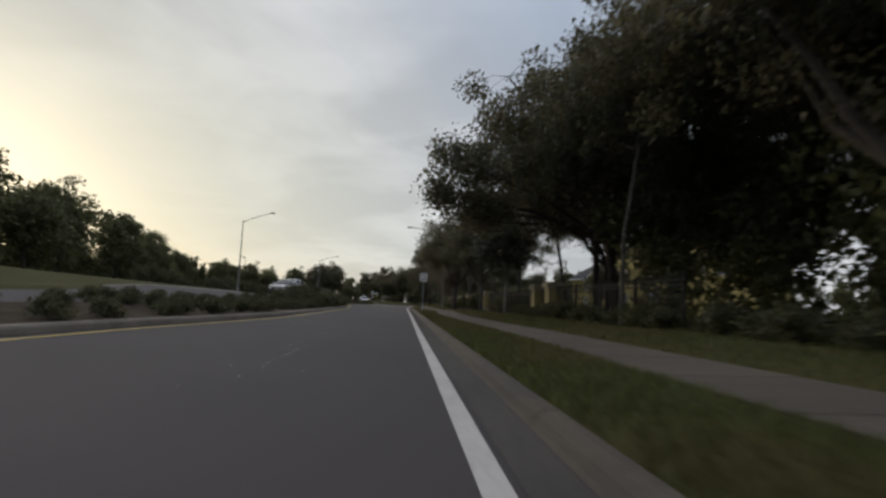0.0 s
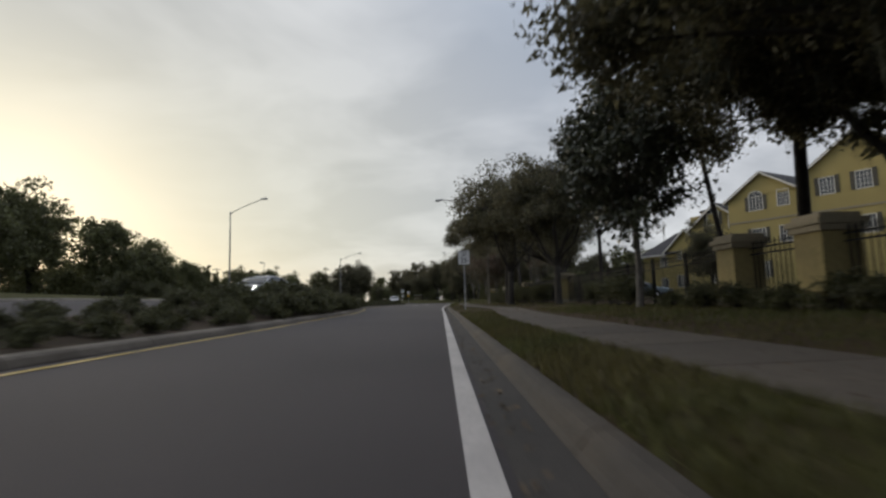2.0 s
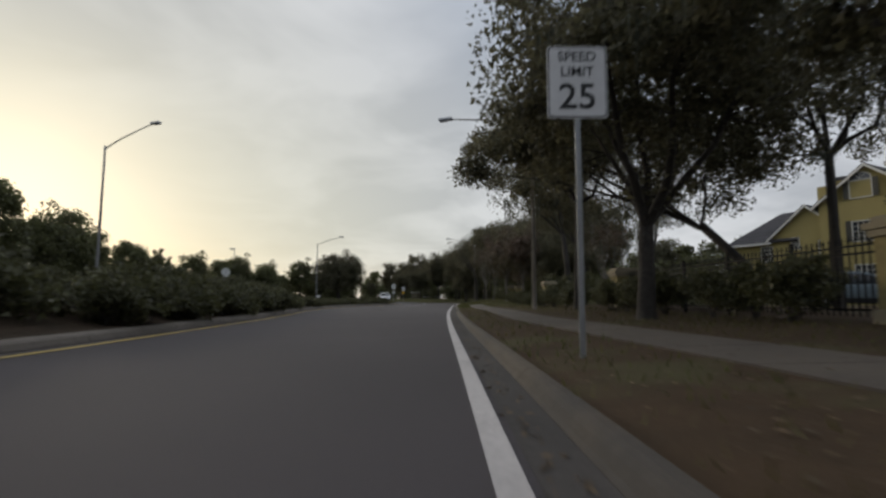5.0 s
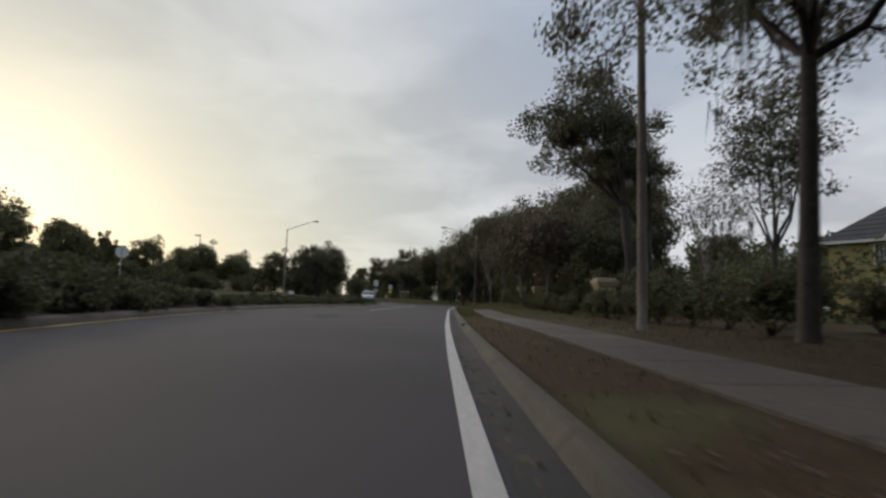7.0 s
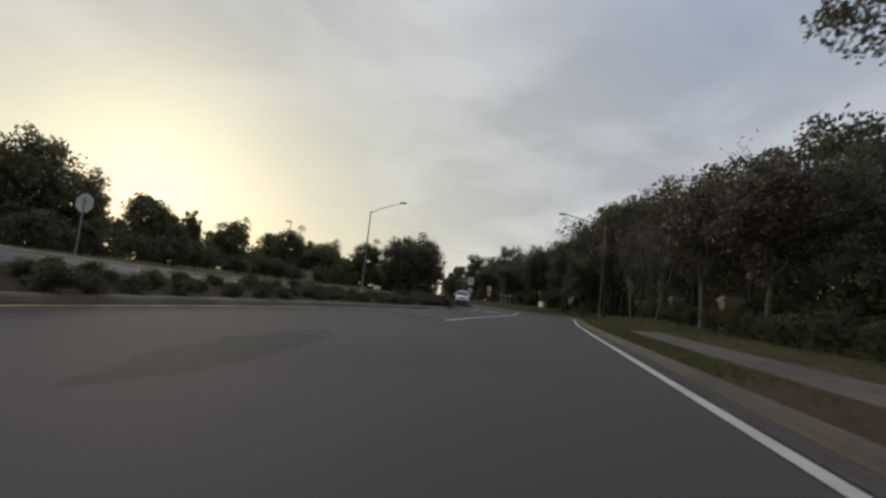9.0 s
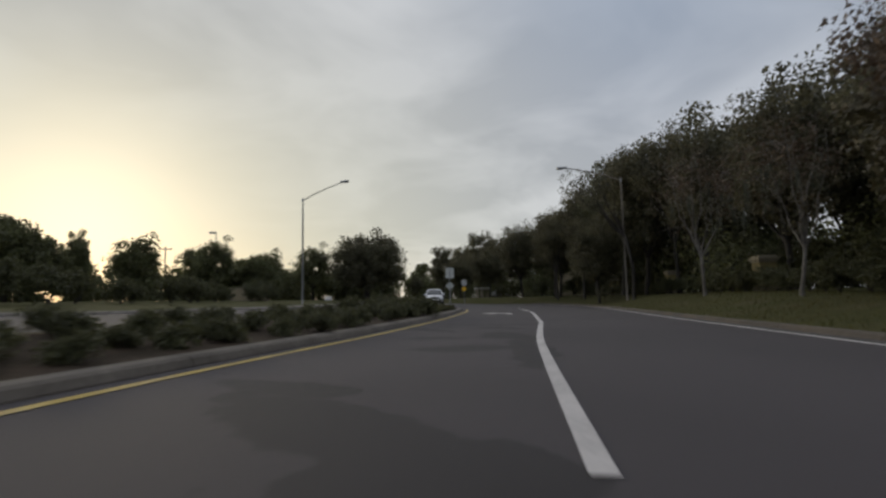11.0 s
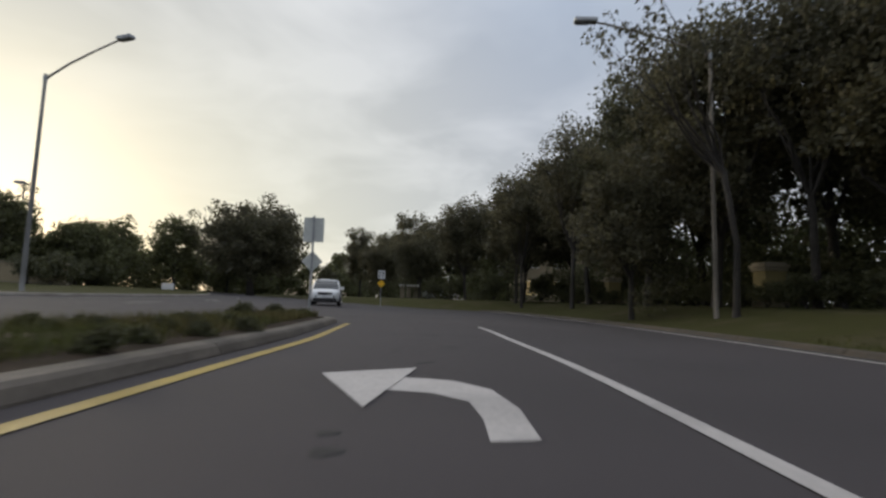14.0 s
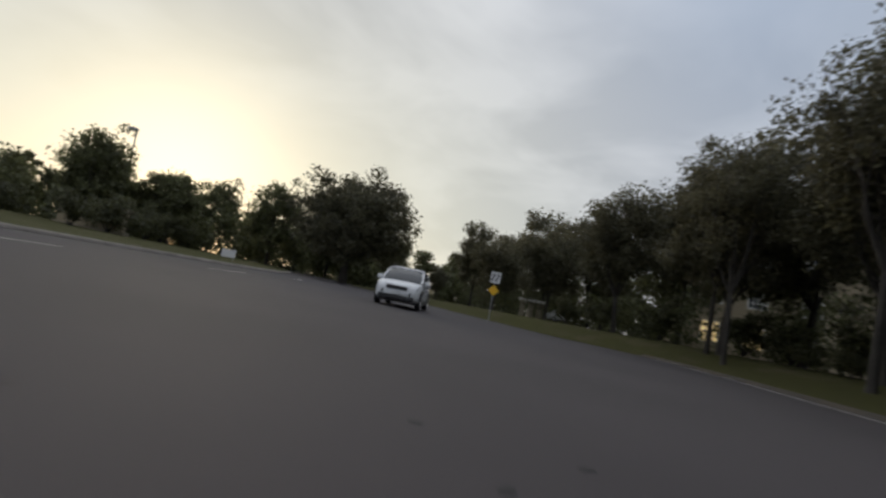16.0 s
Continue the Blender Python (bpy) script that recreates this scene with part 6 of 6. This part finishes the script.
    for s in (-1, 1):
        edge_pts = lambda grow, ks: [(s * ring(*cab[i], grow)[6][0], ring(*cab[i], grow)[6][1], ring(*cab[i], grow)[6][2]) for i in ks]
        part("pillar", tube(bmesh.new(), [(s * (hw * 0.89), lead - 0.02, belt)] + edge_pts(0.004, (1, 2)), [0.05, 0.045, 0.045], 6), paint, ob, smooth=True)
        part("pillar", tube(bmesh.new(), edge_pts(0.0, (6, 7)) + [(s * hw * 0.89, back, belt + 0.03)], [0.06, 0.075, 0.09], 6), paint, ob, smooth=True)
        for yy, wide in ((-0.03, 0.035), (1.05, 0.04)):
            lo_p, hi_p = Vector((s * hw * 0.905, yy, belt)), Vector((s * hw * 0.765, yy + 0.04, roof_z - 0.07))
            part("pillar", tube(bmesh.new(), [lo_p, lo_p.lerp(hi_p, 0.5) + Vector((s * 0.008, 0, 0)), hi_p], [wide, wide, wide], 6), BLACK_PLASTIC, ob)
        part("window_line", tube(bmesh.new(), [(s * hw * 0.915, lead + 0.1, belt + 0.012), (s * hw * 0.92, 0.3, belt + 0.03), (s * hw * 0.91, back - 0.2, belt + 0.06)], [0.016, 0.018, 0.016], 5), paint, ob)

    def quad(nm, pts, mat, parent=ob, out=0.012):
        bm2 = bmesh.new()
        nrm = (Vector(pts[1]) - Vector(pts[0])).cross(Vector(pts[2]) - Vector(pts[0])).normalized()
        mid = sum((Vector(p) for p in pts), Vector()) / len(pts)
        if nrm.dot(mid - Vector((0, 0.2, 0.9))) < 0:
            nrm = -nrm
        lo = [bm2.verts.new(Vector(p) - nrm * 0.01) for p in pts]
        hi = [bm2.verts.new(Vector(p) + nrm * out) for p in pts]
        bm2.faces.new(lo), bm2.faces.new(hi)
        n = len(pts)
        for i in range(n):
            bm2.faces.new((lo[i], lo[(i + 1) % n], hi[(i + 1) % n], hi[i]))
        bmesh.ops.recalc_face_normals(bm2, faces=bm2.faces[:])
        return part(nm, bm2, mat, parent)

    for s in (-1, 1):
        part("mirror", boxed(s * hw * 0.98, s * (hw + 0.2), -L / 2 + 1.42, -L / 2 + 1.56, belt - 0.02, belt + 0.17, bevel=0.04), paint, ob)
        for yy in (0.0, 1.02):
            part("door_handle", boxed(s * (hw * 0.975), s * (hw + 0.02), yy + (0.0 if yy else -0.2), yy + (0.16 if yy else -0.04), belt - 0.16, belt - 0.12, bevel=0.008), paint, ob)
        for yy in (-0.03, 1.03, -L / 2 + 1.38):
            part("door_seam", boxed(s * hw * 0.955, s * (hw * 1.003), yy - 0.003, yy + 0.003, 0.42, belt - 0.03), BLACK_PLASTIC, ob)
        part("sill_cladding", boxed(s * hw * 0.93, s * (hw * 1.012), -L / 2 + 1.35, L / 2 - 1.35, 0.24, 0.42, bevel=0.02), BLACK_PLASTIC, ob)
        lamp = quad("headlight", [(s * hw * 0.46, -L / 2 + 0.015, bonnet - 0.30), (s * hw * 0.87, -L / 2 + 0.17, bonnet - 0.26), (s * hw * 0.92, -L / 2 + 0.42, bonnet - 0.08), (s * hw * 0.5, -L / 2 + 0.06, bonnet - 0.16)], LAMP_ON if lights_on else LAMP_CLEAR, out=0.03)
        quad("fog_lamp", [(s * hw * 0.55, -L / 2 + 0.0, 0.50), (s * hw * 0.80, -L / 2 + 0.10, 0.50), (s * hw * 0.80, -L / 2 + 0.10, 0.64), (s * hw * 0.55, -L / 2 + 0.0, 0.64)], BLACK_PLASTIC, out=0.03)
        if suv:
            part("roof_rail", tube(bmesh.new(), [(s * hw * 0.62, -0.55, roof_z - 0.02), (s * hw * 0.62, -0.4, roof_z + 0.05), (s * hw * 0.62, back - 0.9, roof_z + 0.03), (s * hw * 0.62, back - 0.7, roof_z - 0.05)], [0.02] * 4, 6), BLACK_PLASTIC, ob)
        for yy in (-L / 2 + 0.92, L / 2 - 0.95):
            bm3 = bmesh.new()
            R = 0.36 if suv else 0.32
            prof = [(0.0, R - 0.09), (0.02, R - 0.02), (0.06, R), (0.18, R), (0.22, R - 0.02), (0.235, R - 0.1)]
            rr = []
            for k in range(24):
                a = 2 * math.pi * k / 24
                rr.append([bm3.verts.new((s * (hw - 0.21 + px_), yy + r * math.cos(a), R + r * math.sin(a))) for px_, r in prof])
            for k in range(24):
                for i in range(len(prof) - 1):
                    bm3.faces.new((rr[k][i], rr[(k + 1) % 24][i], rr[(k + 1) % 24][i + 1], rr[k][i + 1]))
            bmesh.ops.recalc_face_normals(bm3, faces=bm3.faces[:])
            tyre = part("tyre", bm3, RUBBER, ob, smooth=True)
            bm4 = bmesh.new()
            bmesh.ops.create_cone(bm4, cap_ends=True, segments=20, radius1=R - 0.1, radius2=R - 0.1, depth=0.03, matrix=Matrix.Translation((s * (hw - 0.03), yy, R)) @ Matrix.Rotation(math.pi / 2, 4, "Y"))
            part("rim_well", bm4, BLACK_PLASTIC, tyre)
            for k in range(5):
                a = 2 * math.pi * k / 5
                part("spoke", tube(bmesh.new(), [(s * (hw + 0.004), yy, R), (s * (hw + 0.004), yy + (R - 0.1) * math.cos(a), R + (R - 0.1) * math.sin(a))], [0.05, 0.03], 5), ALLOY, tyre)
            bm5 = bmesh.new()
            outer = [(yy + (R + 0.11) * math.cos(a), R + (R + 0.11) * math.sin(a)) for a in (math.pi * k / 14 for k in range(15))]
            inner = [(yy + (R + 0.02) * math.cos(a), R + (R + 0.02) * math.sin(a)) for a in (math.pi * k / 14 for k in range(15))]
            for xx0, xx1 in ((s * (hw * 0.9), s * (hw * 1.012)),):
                va = [[bm5.verts.new((xx, p[0], p[1])) for p in ring] for ring in (outer, inner) for xx in (xx0, xx1)]
                for k in range(14):
                    bm5.faces.new((va[1][k], va[1][k + 1], va[3][k + 1], va[3][k]))
                    bm5.faces.new((va[0][k], va[0][k + 1], va[1][k + 1], va[1][k]))
                    bm5.faces.new((va[2][k], va[2][k + 1], va[3][k + 1], va[3][k]))
            part("wheel_arch", bm5, BLACK_PLASTIC if suv else paint, ob)
    part("grille", boxed(-0.42, 0.42, -L / 2 - 0.035, -L / 2 + 0.02, bonnet - 0.33, bonnet - 0.17, bevel=0.03), BLACK_PLASTIC, ob)
    part("grille_bar", boxed(-0.44, 0.44, -L / 2 - 0.05, -L / 2 - 0.03, bonnet - 0.19, bonnet - 0.16), ALLOY, ob)
    part("air_dam", boxed(-0.72, 0.72, -L / 2 - 0.03, -L / 2 + 0.1, 0.30, 0.48, bevel=0.04), BLACK_PLASTIC, ob)
    part("number_plate", boxed(-0.16, 0.16, -L / 2 - 0.045, -L / 2 - 0.03, 0.52, 0.62), SIGN_WHITE, ob)
    part("underbody", boxed(-hw * 0.86, hw * 0.86, -L / 2 + 0.25, L / 2 - 0.25, 0.2, 0.4), BLACK_PLASTIC, ob)
    return ob


# the white car stands on the far carriageway beyond the median nose, pointing at the junction
cx, cy = -22.5, 133.4
car("suv", "white sport utility car with dark lower cladding on the far carriageway", cx, cy, far_z(cx, cy), 14, CAR_WHITE)
cx, cy = -12.9, 44.0
car("saloon_car", "silver saloon car with lit headlights beyond the median hedge", cx, cy, far_z(cx, cy), -6, CAR_SILVER, L=4.6, W=1.8, H=1.45, suv=False, lights_on=True)
cx, cy = 12.6, 59.6
car("parked_car", "pale blue saloon car parked behind the iron fence", cx, cy, height(cx, cy), 60, CAR_BLUE, L=4.5, W=1.8, H=1.45, suv=False)
cx, cy = -17.6, 168.0
car("parked_car", "small white car parked at the roadside", cx, cy, height(cx, cy), 70, CAR_WHITE, L=4.5, W=1.8, H=1.45, suv=False)
